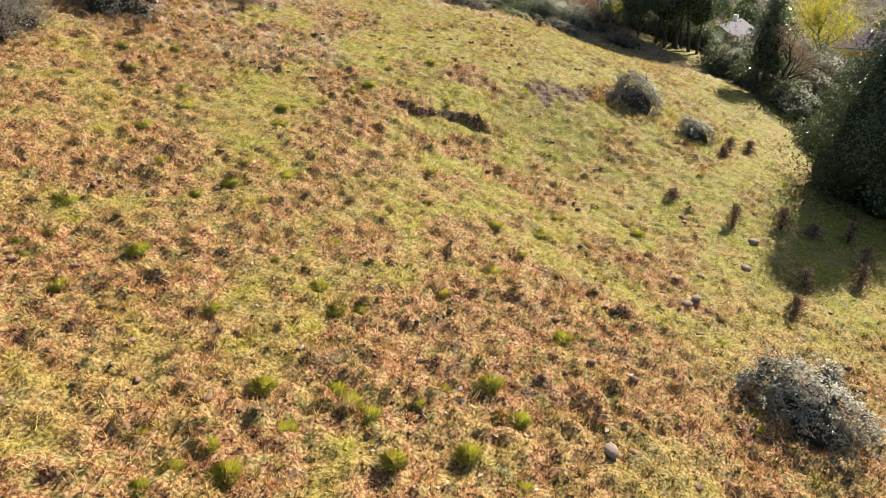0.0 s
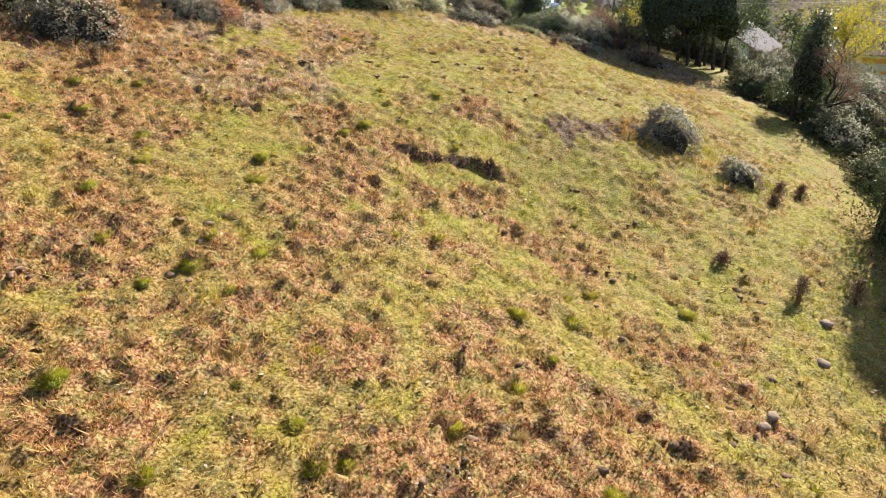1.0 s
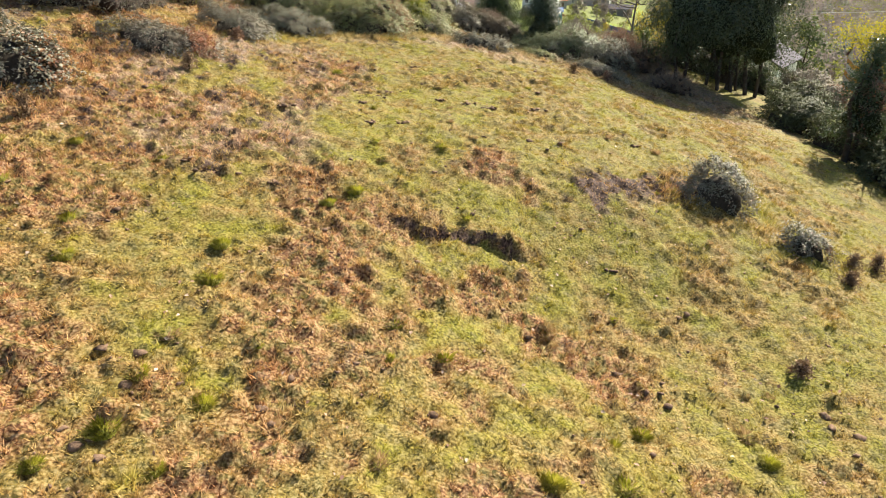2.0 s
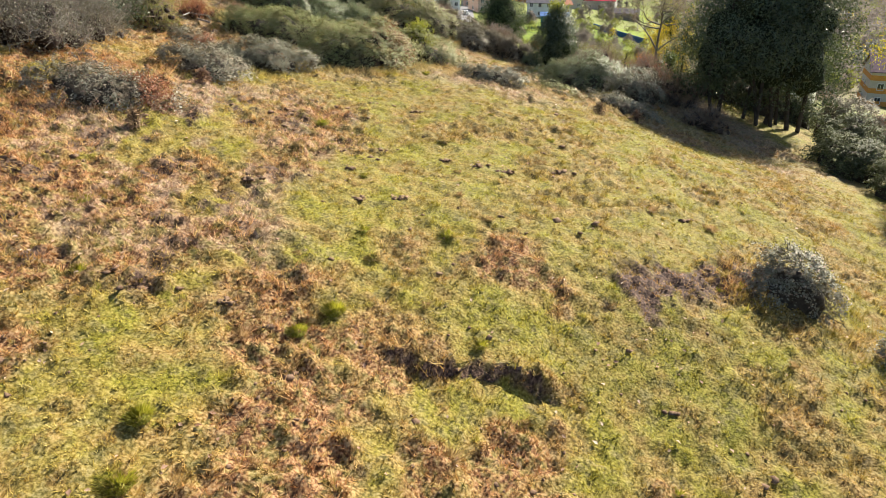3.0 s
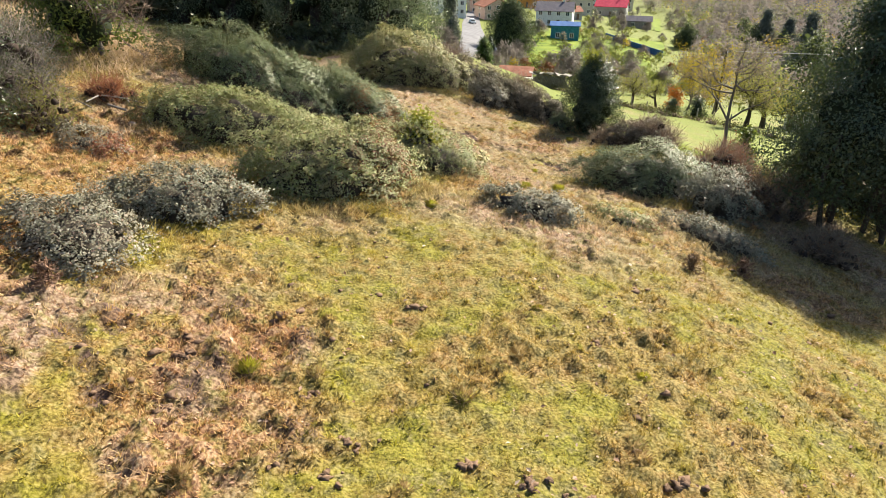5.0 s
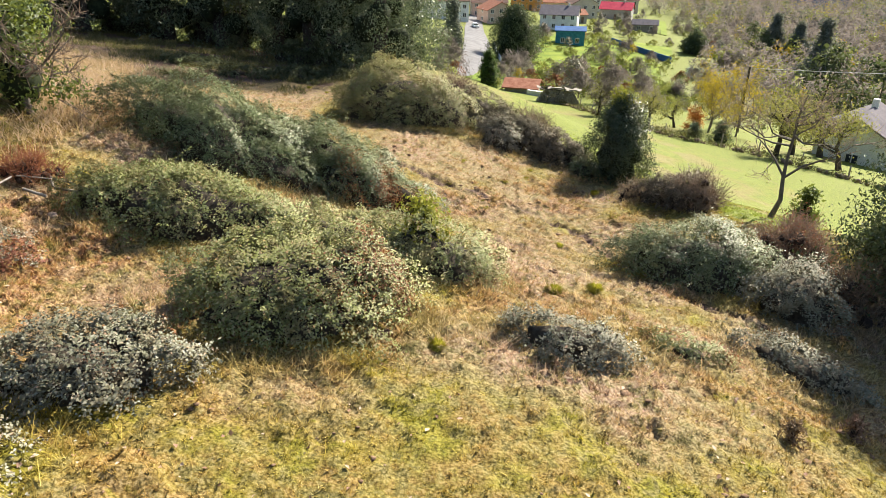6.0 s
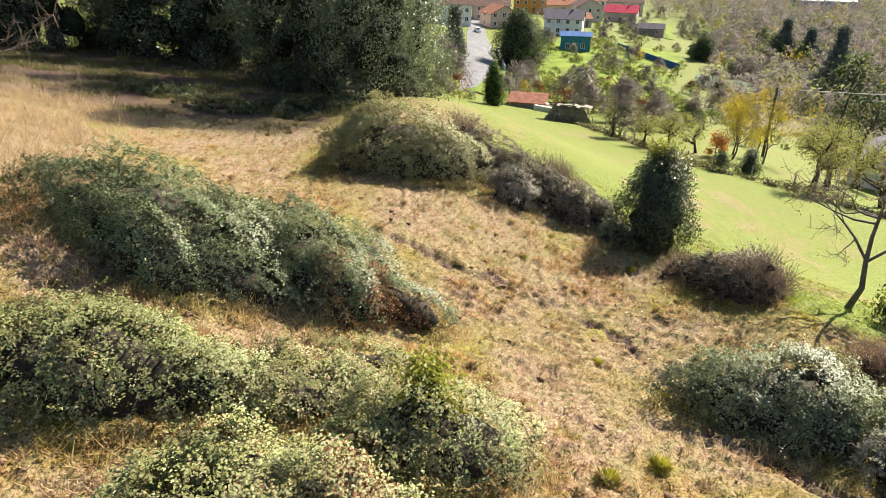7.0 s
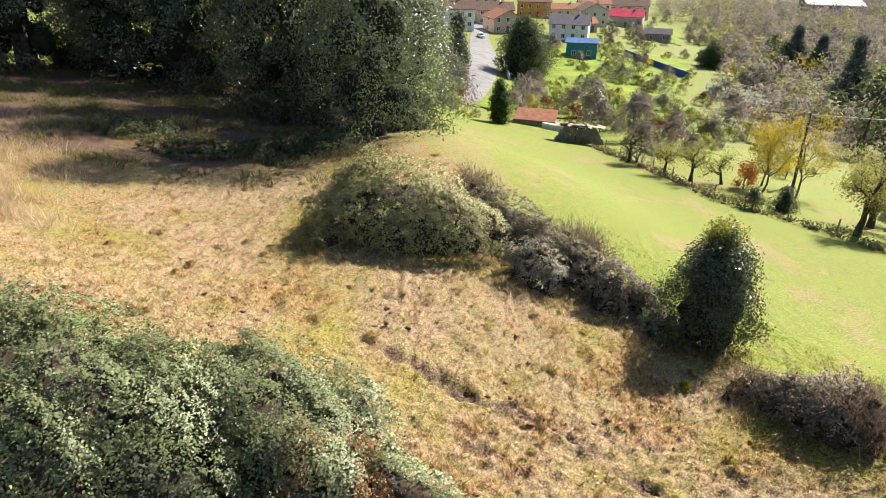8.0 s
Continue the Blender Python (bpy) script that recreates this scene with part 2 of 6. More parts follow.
def soften(piece, out, mix=0.72):
    """Leaves turned outwards, with normals that lean to the way out of the whole crown."""
    v = piece[0].reshape(-1, 4, 3).copy()
    out = out / np.linalg.norm(out, axis=1, keepdims=True)
    g = np.cross(v[:, 1] - v[:, 0], v[:, 3] - v[:, 0])
    away = (g * out).sum(1) < 0
    v[away] = v[away][:, [0, 3, 2, 1]]
    g[away] *= -1
    n = (1 - mix) * g / np.maximum(np.linalg.norm(g, axis=1, keepdims=True), 1e-9) + mix * out
    n /= np.linalg.norm(n, axis=1, keepdims=True)
    return v.reshape(-1, 3), piece[1], np.repeat(n, 4, 0)


def leafy_mesh(name, pieces, material):
    """One mesh of softened leaf pieces."""
    v, f = join([(a, b) for a, b, c in pieces])
    return mesh_of(name, v, f, material, None, False, np.concatenate([c for a, b, c in pieces]))


@functools.lru_cache(None)
def icosphere(fine):
    bm = bmesh.new()
    bmesh.ops.create_icosphere(bm, subdivisions=fine, radius=1.0)
    v = np.array([q.co[:] for q in bm.verts])
    f = np.array([[q.index for q in p.verts] for p in bm.faces])
    bm.free()
    return v, f


def ball(center, radius, squash=1.0, gen=None, rough=0.12, fine=2):
    """A lumpy ball of triangles."""
    v, f = icosphere(fine)
    v = v.copy()
    if gen is not None:
        v *= 1 + rough * gen.normal(size=(len(v), 1))
    return v * np.array([radius, radius, radius * squash]) + np.asarray(center), f


def box(x0, x1, y0, y1, z0, z1):
    v = np.array([[x, y, z] for z in (z0, z1) for y in (y0, y1) for x in (x0, x1)], float)
    f = np.array([[0, 2, 3, 1], [4, 5, 7, 6], [0, 1, 5, 4], [2, 6, 7, 3], [0, 4, 6, 2], [1, 3, 7, 5]])
    return v, f


def bevelled(name, boxes, material, bevel=0.02):
    """Boxes with rounded edges, in one mesh."""
    bm = bmesh.new()
    for b in boxes:
        v, f = box(*b)
        vs = [bm.verts.new(p) for p in v]
        for q in f:
            bm.faces.new([vs[i] for i in q])
    if bevel:
        bmesh.ops.bevel(bm, geom=bm.edges[:], offset=bevel, segments=1, affect="EDGES")
    me = bpy.data.meshes.new(name)
    bm.to_mesh(me)
    bm.free()
    me.materials.append(material)
    return me


# ---- materials ----
def blank(name):
    m = bpy.data.materials.new(name)
    m.use_nodes = True
    nodes, links = m.node_tree.nodes, m.node_tree.links
    return m, nodes, links, nodes["Principled BSDF"]


def ramp(nodes, stops):
    r = nodes.new("ShaderNodeValToRGB")
    while len(r.color_ramp.elements) < len(stops):
        r.color_ramp.elements.new(0.5)
    for e, (p, c) in zip(r.color_ramp.elements, stops):
        e.position, e.color = p, (*c, 1)
    return r


def noise_node(nodes, links, scale, detail=4.0, space="Object"):
    n = nodes.new("ShaderNodeTexNoise")
    n.inputs["Scale"].default_value, n.inputs["Detail"].default_value = scale, detail
    links.new(nodes.new("ShaderNodeTexCoord").outputs[space], n.inputs["Vector"])
    return n


def mixed(nodes, links, a, b, factor, how="MIX"):
    """A colour mix of two sockets or colours."""
    m = nodes.new("ShaderNodeMix")
    m.data_type, m.blend_type = "RGBA", how
    for value, slot in ((factor, 0), (a, 6), (b, 7)):
        if isinstance(value, bpy.types.NodeSocket):
            links.new(value, m.inputs[slot])
        else:
            m.inputs[slot].default_value = value if slot == 0 else (*value, 1)
    return m.outputs[2]


def math_node(nodes, links, how, a, b=0.0, c=None):
    m = nodes.new("ShaderNodeMath")
    m.operation, m.use_clamp = how, False
    for n, value in enumerate((a, b) if c is None else (a, b, c)):
        if isinstance(value, bpy.types.NodeSocket):
            links.new(value, m.inputs[n])
        else:
            m.inputs[n].default_value = value
    return m.outputs[0]


def leaf_material(name, stops, rough=0.45, through_light=0.3, spec=0.5, glow=(0.30, 0.34, 0.05), patch=None):
    """Leaves whose colour changes from leaf to leaf and, a little, from plant to plant."""
    m, nodes, links, bsdf = blank(name)
    geo, info = nodes.new("ShaderNodeNewGeometry"), nodes.new("ShaderNodeObjectInfo")
    r = ramp(nodes, stops)
    links.new(geo.outputs["Random Per Island"], r.inputs[0])
    big = noise_node(nodes, links, 1.1, 2.0)
    shift = nodes.new("ShaderNodeHueSaturation")
    links.new(math_node(nodes, links, "MULTIPLY_ADD", info.outputs["Random"], 0.03, 0.485), shift.inputs["Hue"])
    links.new(math_node(nodes, links, "MULTIPLY_ADD", big.outputs["Fac"], 0.9, 0.55), shift.inputs["Value"])
    colour = r.outputs[0]
    if patch:
        spot = noise_node(nodes, links, 1.6, 4.0)
        reach = nodes.new("ShaderNodeMapRange")
        links.new(spot.outputs["Fac"], reach.inputs[0])
        reach.inputs[1].default_value, reach.inputs[2].default_value, reach.inputs[4].default_value = 0.5, 0.66, 0.75
        colour = mixed(nodes, links, colour, patch, reach.outputs[0])
    links.new(colour, shift.inputs["Color"])
    links.new(shift.outputs[0], bsdf.inputs["Base Color"])
    bsdf.inputs["Roughness"].default_value, bsdf.inputs["Specular IOR Level"].default_value = rough, spec
    lit = nodes.new("ShaderNodeBsdfTranslucent")
    links.new(mixed(nodes, links, shift.outputs[0], glow, 0.5), lit.inputs["Color"])
    blend = nodes.new("ShaderNodeMixShader")
    blend.inputs[0].default_value = through_light
    links.new(bsdf.outputs[0], blend.inputs[1])
    links.new(lit.outputs[0], blend.inputs[2])
    links.new(blend.outputs[0], nodes["Material Output"].inputs["Surface"])
    return m


def plain_material(name, a, b, scale=3.0, rough=0.85, bump=0.2, fine=40.0, metal=0.0, distance=0.02):
    """Two-scale mottled surface with fine relief."""
    m, nodes, links, bsdf = blank(name)
    one, two = noise_node(nodes, links, scale), noise_node(nodes, links, fine, 3.0)
    r = ramp(nodes, [(0.3, a), (0.7, b)])
    links.new(one.outputs["Fac"], r.inputs[0])
    links.new(mixed(nodes, links, r.outputs[0], mixed(nodes, links, (0.62, 0.62, 0.62), (1.3, 1.3, 1.3), two.outputs["Fac"]), 1.0, "MULTIPLY"), bsdf.inputs["Base Color"])
    bsdf.inputs["Roughness"].default_value, bsdf.inputs["Metallic"].default_value = rough, metal
    bsdf.inputs["Specular IOR Level"].default_value = 0.5 if rough < 0.5 else 0.15
    bp = nodes.new("ShaderNodeBump")
    bp.inputs["Strength"].default_value, bp.inputs["Distance"].default_value = bump, distance
    links.new(two.outputs["Fac"], bp.inputs["Height"])
    links.new(bp.outputs[0], bsdf.inputs["Normal"])
    return m


def turf_material(name, blades):
    """Turf: green, dead brown, lush, bare soil and straw by the ground's own cover."""
    m, nodes, links, bsdf = blank(name)
    att = nodes.new("ShaderNodeAttribute")
    att.attribute_name = "cover"
    parts = nodes.new("ShaderNodeSeparateColor")
    links.new(att.outputs["Color"], parts.inputs[0])
    fine, mid, small = noise_node(nodes, links, 16.0, 7.0), noise_node(nodes, links, 1.3, 5.0), noise_node(nodes, links, 6.0, 3.0)
    fleck = noise_node(nodes, links, 2.9, 2.0)
    pick = fine.outputs["Fac"]
    if blades:
        tone = nodes.new("ShaderNodeAttribute")
        tone.attribute_name = "tone"
        pick = math_node(nodes, links, "MULTIPLY_ADD", nodes.new("ShaderNodeNewGeometry").outputs["Random Per Island"], 0.3, math_node(nodes, links, "MULTIPLY_ADD", tone.outputs["Fac"], 0.9, -0.1))
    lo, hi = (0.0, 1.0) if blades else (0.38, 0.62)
    # the ground's copy is darker, painting in the shade between grass blades
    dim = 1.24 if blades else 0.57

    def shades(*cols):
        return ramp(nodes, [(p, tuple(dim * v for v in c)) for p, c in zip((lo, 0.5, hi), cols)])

    green = shades((0.14, 0.117, 0.013), (0.288, 0.258, 0.024), (0.42, 0.36, 0.065))
    ochre = shades((0.21, 0.125, 0.035), (0.365, 0.23, 0.07), (0.49, 0.345, 0.15))
    dead = shades((0.11, 0.042, 0.018), (0.365, 0.176, 0.072), (0.58, 0.37, 0.19))
    lush = shades((0.13, 0.17, 0.014), (0.235, 0.298, 0.028), (0.37, 0.415, 0.085))
    soil = shades((0.05, 0.028, 0.019), (0.13, 0.076, 0.054), (0.25, 0.158, 0.112))
    straw = shades((0.235, 0.142, 0.088), (0.415, 0.275, 0.178), (0.58, 0.43, 0.30))
    for r in (green, ochre, dead, lush, soil, straw):
        links.new(pick, r.inputs[0])

    def mask(channel):
        e = math_node(nodes, links, "MULTIPLY_ADD", mid.outputs["Fac"], 0.8, -0.4)
        e = math_node(nodes, links, "MULTIPLY_ADD", small.outputs["Fac"], 1.2, math_node(nodes, links, "ADD", e, -0.6))
        e = math_node(nodes, links, "MULTIPLY_ADD", fleck.outputs["Fac"], 0.8, math_node(nodes, links, "ADD", e, -0.4))
        s = math_node(nodes, links, "ADD", channel, e)
        c = nodes.new("ShaderNodeMapRange")
        links.new(s, c.inputs[0])
        c.inputs[1].default_value, c.inputs[2].default_value = 0.05, 0.8
        return c.outputs[0]

    worn = nodes.new("ShaderNodeMapRange")
    links.new(noise_node(nodes, links, 1.0, 6.0).outputs["Fac"], worn.inputs[0])
    worn.inputs[1].default_value, worn.inputs[2].default_value, worn.inputs[4].default_value = 0.40, 0.66, 0.85
    col = mixed(nodes, links, green.outputs[0], ochre.outputs[0], worn.outputs[0])
    col = mixed(nodes, links, col, straw.outputs[0], mask(att.outputs["Alpha"]))
    col = mixed(nodes, links, col, dead.outputs[0], mask(parts.outputs[0]))
    col = mixed(nodes, links, col, lush.outputs[0], mask(parts.outputs[1]))
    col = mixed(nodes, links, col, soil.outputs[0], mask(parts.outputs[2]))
    links.new(col, bsdf.inputs["Base Color"])
    bsdf.inputs["Roughness"].default_value, bsdf.inputs["Specular IOR Level"].default_value = 0.85, 0.2
    if blades:
        lit = nodes.new("ShaderNodeBsdfTranslucent")
        links.new(col, lit.inputs["Color"])
        blend = nodes.new("ShaderNodeMixShader")
        blend.inputs[0].default_value = 0.42
        links.new(bsdf.outputs[0], blend.inputs[1])
        links.new(lit.outputs[0], blend.inputs[2])
        links.new(blend.outputs[0], nodes["Material Output"].inputs["Surface"])
    else:
        bp = nodes.new("ShaderNodeBump")
        bp.inputs["Strength"].default_value, bp.inputs["Distance"].default_value = 0.6, 0.05
        links.new(noise_node(nodes, links, 17.0, 8.0).outputs["Fac"], bp.inputs["Height"])
        links.new(bp.outputs[0], bsdf.inputs["Normal"])
    return m


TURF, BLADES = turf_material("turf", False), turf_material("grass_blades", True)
# the pale stops hold leaf undersides and some painted-in glare
BRAMBLE = leaf_material("bramble_leaves", [(0, (0.085, 0.115, 0.036)), (0.5, (0.148, 0.182, 0.07)), (0.78, (0.21, 0.24, 0.12)), (0.94, (0.32, 0.345, 0.24)), (1, (0.30, 0.18, 0.10))], 0.5, 0.1, 0.35, (0.24, 0.26, 0.12), (0.17, 0.175, 0.075))
BRAMBLE_GREEN = leaf_material("green_bramble_leaves", [(0, (0.18, 0.195, 0.06)), (0.5, (0.25, 0.27, 0.092)), (0.88, (0.37, 0.375, 0.21)), (1, (0.38, 0.23, 0.12))], 0.55, 0.12, 0.22, (0.34, 0.35, 0.11), (0.25, 0.2, 0.10))
BRAMBLE_GREY = leaf_material("grey_bramble_leaves", [(0, (0.13, 0.13, 0.078)), (0.5, (0.205, 0.202, 0.138)), (0.9, (0.31, 0.306, 0.245)), (1, (0.36, 0.22, 0.15))], 0.55, 0.08, 0.16, (0.3, 0.28, 0.2), (0.2, 0.16, 0.105))
RUSSET = leaf_material("russet_leaves", [(0, (0.12, 0.05, 0.03)), (0.5, (0.22, 0.09, 0.05)), (1, (0.32, 0.18, 0.09))], 0.6, 0.35, 0.3, (0.4, 0.16, 0.06))
DRY_STEMS = leaf_material("dry_stems", [(0, (0.12, 0.075, 0.05)), (0.6, (0.24, 0.155, 0.1)), (1, (0.38, 0.27, 0.17))], 0.7, 0.2, 0.2, (0.35, 0.22, 0.1))
# blades coloured dark to deepen the shade beside the wood
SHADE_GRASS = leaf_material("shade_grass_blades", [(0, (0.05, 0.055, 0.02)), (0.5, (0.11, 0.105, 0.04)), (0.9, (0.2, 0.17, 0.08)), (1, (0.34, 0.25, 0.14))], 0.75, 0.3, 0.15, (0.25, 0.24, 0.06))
TALL_DRY = leaf_material("tall_dry_grass", [(0, (0.28, 0.22, 0.10)), (0.5, (0.47, 0.37, 0.22)), (1, (0.60, 0.46, 0.36))], 0.7, 0.4, 0.2, (0.5, 0.35, 0.14))
EVERGREEN = leaf_material("evergreen_leaves", [(0, (0.028, 0.045, 0.022)), (0.6, (0.055, 0.08, 0.036)), (1, (0.11, 0.13, 0.06))], 0.36, 0.14, 0.45, (0.2, 0.27, 0.04))
FAR_GREEN = leaf_material("far_evergreen_leaves", [(0, (0.035, 0.052, 0.026)), (0.6, (0.07, 0.095, 0.045)), (1, (0.13, 0.155, 0.075))], 0.75, 0.25, 0.2, (0.16, 0.2, 0.05))
WOOD_LEAVES = leaf_material("wood_edge_leaves", [(0, (0.05, 0.075, 0.045)), (0.6, (0.105, 0.135, 0.08)), (0.9, (0.19, 0.215, 0.13)), (1, (0.3, 0.31, 0.21))], 0.4, 0.3, 0.45, (0.24, 0.29, 0.12))
LAUREL = leaf_material("laurel_leaves", [(0, (0.04, 0.07, 0.015)), (0.6, (0.09, 0.13, 0.025)), (1, (0.16, 0.19, 0.04))], 0.5, 0.35, 0.35)
OLIVE = leaf_material("olive_leaves", [(0, (0.10, 0.115, 0.03)), (0.6, (0.22, 0.22, 0.06)), (1, (0.33, 0.29, 0.10))], 0.6, 0.45, 0.3, (0.4, 0.4, 0.08))
YELLOW = leaf_material("yellow_leaves", [(0, (0.28, 0.24, 0.01)), (0.6, (0.48, 0.39, 0.014)), (1, (0.56, 0.38, 0.02))], 0.6, 0.4, 0.3, (0.5, 0.4, 0.04))
BROWN_TWIGS = leaf_material("brown_twigs", [(0, (0.10, 0.075, 0.055)), (0.5, (0.21, 0.155, 0.115)), (1, (0.36, 0.28, 0.22))], 0.8, 0.25, 0.2, (0.3, 0.21, 0.14))
ORANGE = leaf_material("orange_leaves", [(0, (0.5, 0.15, 0.02)), (1, (0.68, 0.26, 0.04))], 0.6, 0.4, 0.3, (0.6, 0.2, 0.03))
RUSH = leaf_material("rush_blades", [(0, (0.09, 0.10, 0.012)), (0.6, (0.31, 0.31, 0.025)), (1, (0.48, 0.42, 0.10))], 0.6, 0.38, 0.25, (0.5, 0.48, 0.05))
CYPRESS_LEAVES = leaf_material("cypress_leaves", [(0, (0.03, 0.06, 0.012)), (0.6, (0.06, 0.105, 0.018)), (1, (0.1, 0.15, 0.03))], 0.6, 0.2, 0.2, (0.14, 0.22, 0.03))
HEDGE_BROWN = leaf_material("brown_hedge_leaves", [(0, (0.085, 0.07, 0.045)), (0.5, (0.165, 0.138, 0.09)), (1, (0.28, 0.24, 0.175))], 0.6, 0.1, 0.2, (0.25, 0.17, 0.08))
# near-black green paints in the shade inside the evergreen crowns
CROWN_SHADE = plain_material("crown_shade", (0.012, 0.018, 0.008), (0.035, 0.045, 0.02), 3.0)
DRY_TUFT = leaf_material("dry_tuft_blades", [(0, (0.24, 0.155, 0.065)), (0.5, (0.42, 0.29, 0.13)), (1, (0.6, 0.45, 0.26))], 0.75, 0.4, 0.2, (0.5, 0.36, 0.16))
# coloured darker than the brambles to paint in the hedges' backlit shade
HEDGE_GREEN = leaf_material("dark_hedge_leaves", [(0, (0.04, 0.05, 0.022)), (0.5, (0.075, 0.09, 0.04)), (1, (0.15, 0.155, 0.08))], 0.6, 0.15, 0.15, (0.2, 0.22, 0.06))
# brown stems, with the shade inside a bush put into the colour
SHADED_STEM_CORE = plain_material("stem_tangle", (0.03, 0.025, 0.018), (0.075, 0.062, 0.046), 9.0, 0.9, 0.5, 60.0)
YOUNG = leaf_material("young_holly_leaves", [(0, (0.12, 0.15, 0.02)), (0.6, (0.22, 0.25, 0.03)), (1, (0.32, 0.32, 0.06))], 0.5, 0.4, 0.35, (0.45, 0.47, 0.05))
CANE_BROWN = plain_material("arching_canes", (0.10, 0.07, 0.05), (0.22, 0.16, 0.12), 6.0)
GREY_TWIGS = leaf_material("grey_twigs", [(0, (0.13, 0.115, 0.10)), (0.5, (0.25, 0.22, 0.195)), (1, (0.4, 0.36, 0.32))], 0.8, 0.2, 0.2, (0.3, 0.26, 0.2))
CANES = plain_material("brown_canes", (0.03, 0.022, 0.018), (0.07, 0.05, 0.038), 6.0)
BARK = plain_material("dark_bark", (0.035, 0.028, 0.022), (0.085, 0.07, 0.055), 4.0, 0.9, 0.6, 25.0)
GREY_BARK = plain_material("grey_bark", (0.10, 0.085, 0.07), (0.2, 0.175, 0.145), 4.0, 0.9, 0.5, 25.0)
STONE = plain_material("field_stone", (0.17, 0.125, 0.095), (0.33, 0.25, 0.2), 3.0, 0.9, 0.6, 18.0)
WEATHERED = plain_material("weathered_wood", (0.17, 0.15, 0.13), (0.34, 0.31, 0.27), 5.0, 0.85, 0.4, 30.0)
ASPHALT = plain_material("worn_asphalt", (0.14, 0.138, 0.142), (0.22, 0.217, 0.222), 0.4, 0.9, 0.3, 20.0)


# ---- ground ----
def spaced(lo, hi, step, out_lo, out_hi, growth=1.13):
    """Grid lines: even between lo and hi, then wider and wider out to the ends."""
    inner = list(np.arange(lo, hi, step))
    low, high, s = [], [], step
    p = lo
    while p > out_lo:
        s = s * growth
        p -= s
        low.append(p)
    s, p = step, inner[-1]
    while p < out_hi:
        s = s * growth
        p += s
        high.append(p)
    return np.array(low[::-1] + inner + high)


def build_ground():
    xs, ys = spaced(-13.5, 13.5, 0.1, -2500, 2500, 1.06), spaced(7, 60, 0.1, -400, 4000, 1.06)
    gx, gy = np.meshgrid(xs, ys)
    c = cover(gx, gy)
    z = land(gx, gy) + relief(gx, gy, c)
    v = np.stack([gx, gy, z], -1).reshape(-1, 3)
    nx, k = len(xs), np.arange(len(xs) - 1)
    f = np.concatenate([np.stack([j * nx + k, j * nx + k + 1, (j + 1) * nx + k + 1, (j + 1) * nx + k], 1) for j in range(len(ys) - 1)])
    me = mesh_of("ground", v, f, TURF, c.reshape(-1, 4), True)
    tagged(part("ground", me), "grazed hillside pasture with dead brown patches and green turf", "ground", kind="structure")


def blade_patch(n, gen, x, y, height, width, per=5, spread=0.06, lying=0.75):
    """Tufts of single-triangle blades at x, y."""
    c = cover(x, y)
    c[:, 0], c[:, 2] = np.maximum(c[:, 0], 0.8 * c[:, 2]), 0.0
    z = ground_z(x, y)
    bx = np.repeat(x, per) + gen.normal(0, spread, n * per)
    by = np.repeat(y, per) + gen.normal(0, spread, n * per)
    bz = np.repeat(z, per) - 0.015
    h = np.repeat(height * gen.uniform(0.5, 1.4, n), per) * gen.uniform(0.6, 1.2, n * per)
    a, lean = gen.uniform(0, 2 * np.pi, n * per), gen.normal(0, lying, (n * per, 2))
    w = width * gen.uniform(0.6, 1.4, n * per)
    base = np.stack([bx, by, bz], -1)
    side = np.stack([np.cos(a) * w, np.sin(a) * w, 0 * a], -1)
    tip = base + np.stack([lean[:, 0] * h, lean[:, 1] * h, h], -1)
    nrm = np.cross(2 * side, tip - base)
    turned = nrm[:, 2] < 0
    side[turned] *= -1
    nrm[turned] *= -1
    nrm = 0.8 * nrm / np.linalg.norm(nrm, axis=1, keepdims=True) + [0, 0, 0.55]
    nrm /= np.linalg.norm(nrm, axis=1, keepdims=True)
    v = np.stack([base - side, base + side, tip], 1).reshape(-1, 3)
    tone = np.repeat(gen.random(n), 3 * per)
    return v, np.arange(3 * n * per).reshape(-1, 3), np.repeat(np.repeat(c, per, 0), 3, 0), np.repeat(nrm, 3, 0), tone


def build_grass():
    gen = np.random.default_rng(11)
    n = 275000
    x, y = gen.uniform(-19, 18, n), 3 + 75 * gen.random(n) ** 1.1
    keep = (gen.random(n) < (1 - smooth(12.5, 18, np.abs(x))) * smooth(3, 9, y) * (1 - smooth(70, 78, y))) & (x < meadow_edge(y) + 6) & (gen.random(n) < 0.45 + 0.55 * fbm(x / 1.2, y / 1.2, 31)) & ((y < 46) | (rut_gap(x, y) > 0.22))
    x, y = x[keep], y[keep]
    c = cover(x, y)
    h = 0.045 + 0.045 * c[:, 0] + 0.03 * c[:, 3] + 0.04 * (fbm(x / 0.5, y / 0.5, 32) > 0.6)
    v, f, att, nrm, tone = blade_patch(len(x), gen, x, y, h, 0.0135, 6, 0.03, 0.7)
    me = mesh_of("grass", v, f, BLADES, att, False, nrm, tone=tone)
    tagged(part("grass", me), "short grazed grass, green to straw-coloured, on the pasture", "grass", kind="stuff")


build_ground()
build_grass()


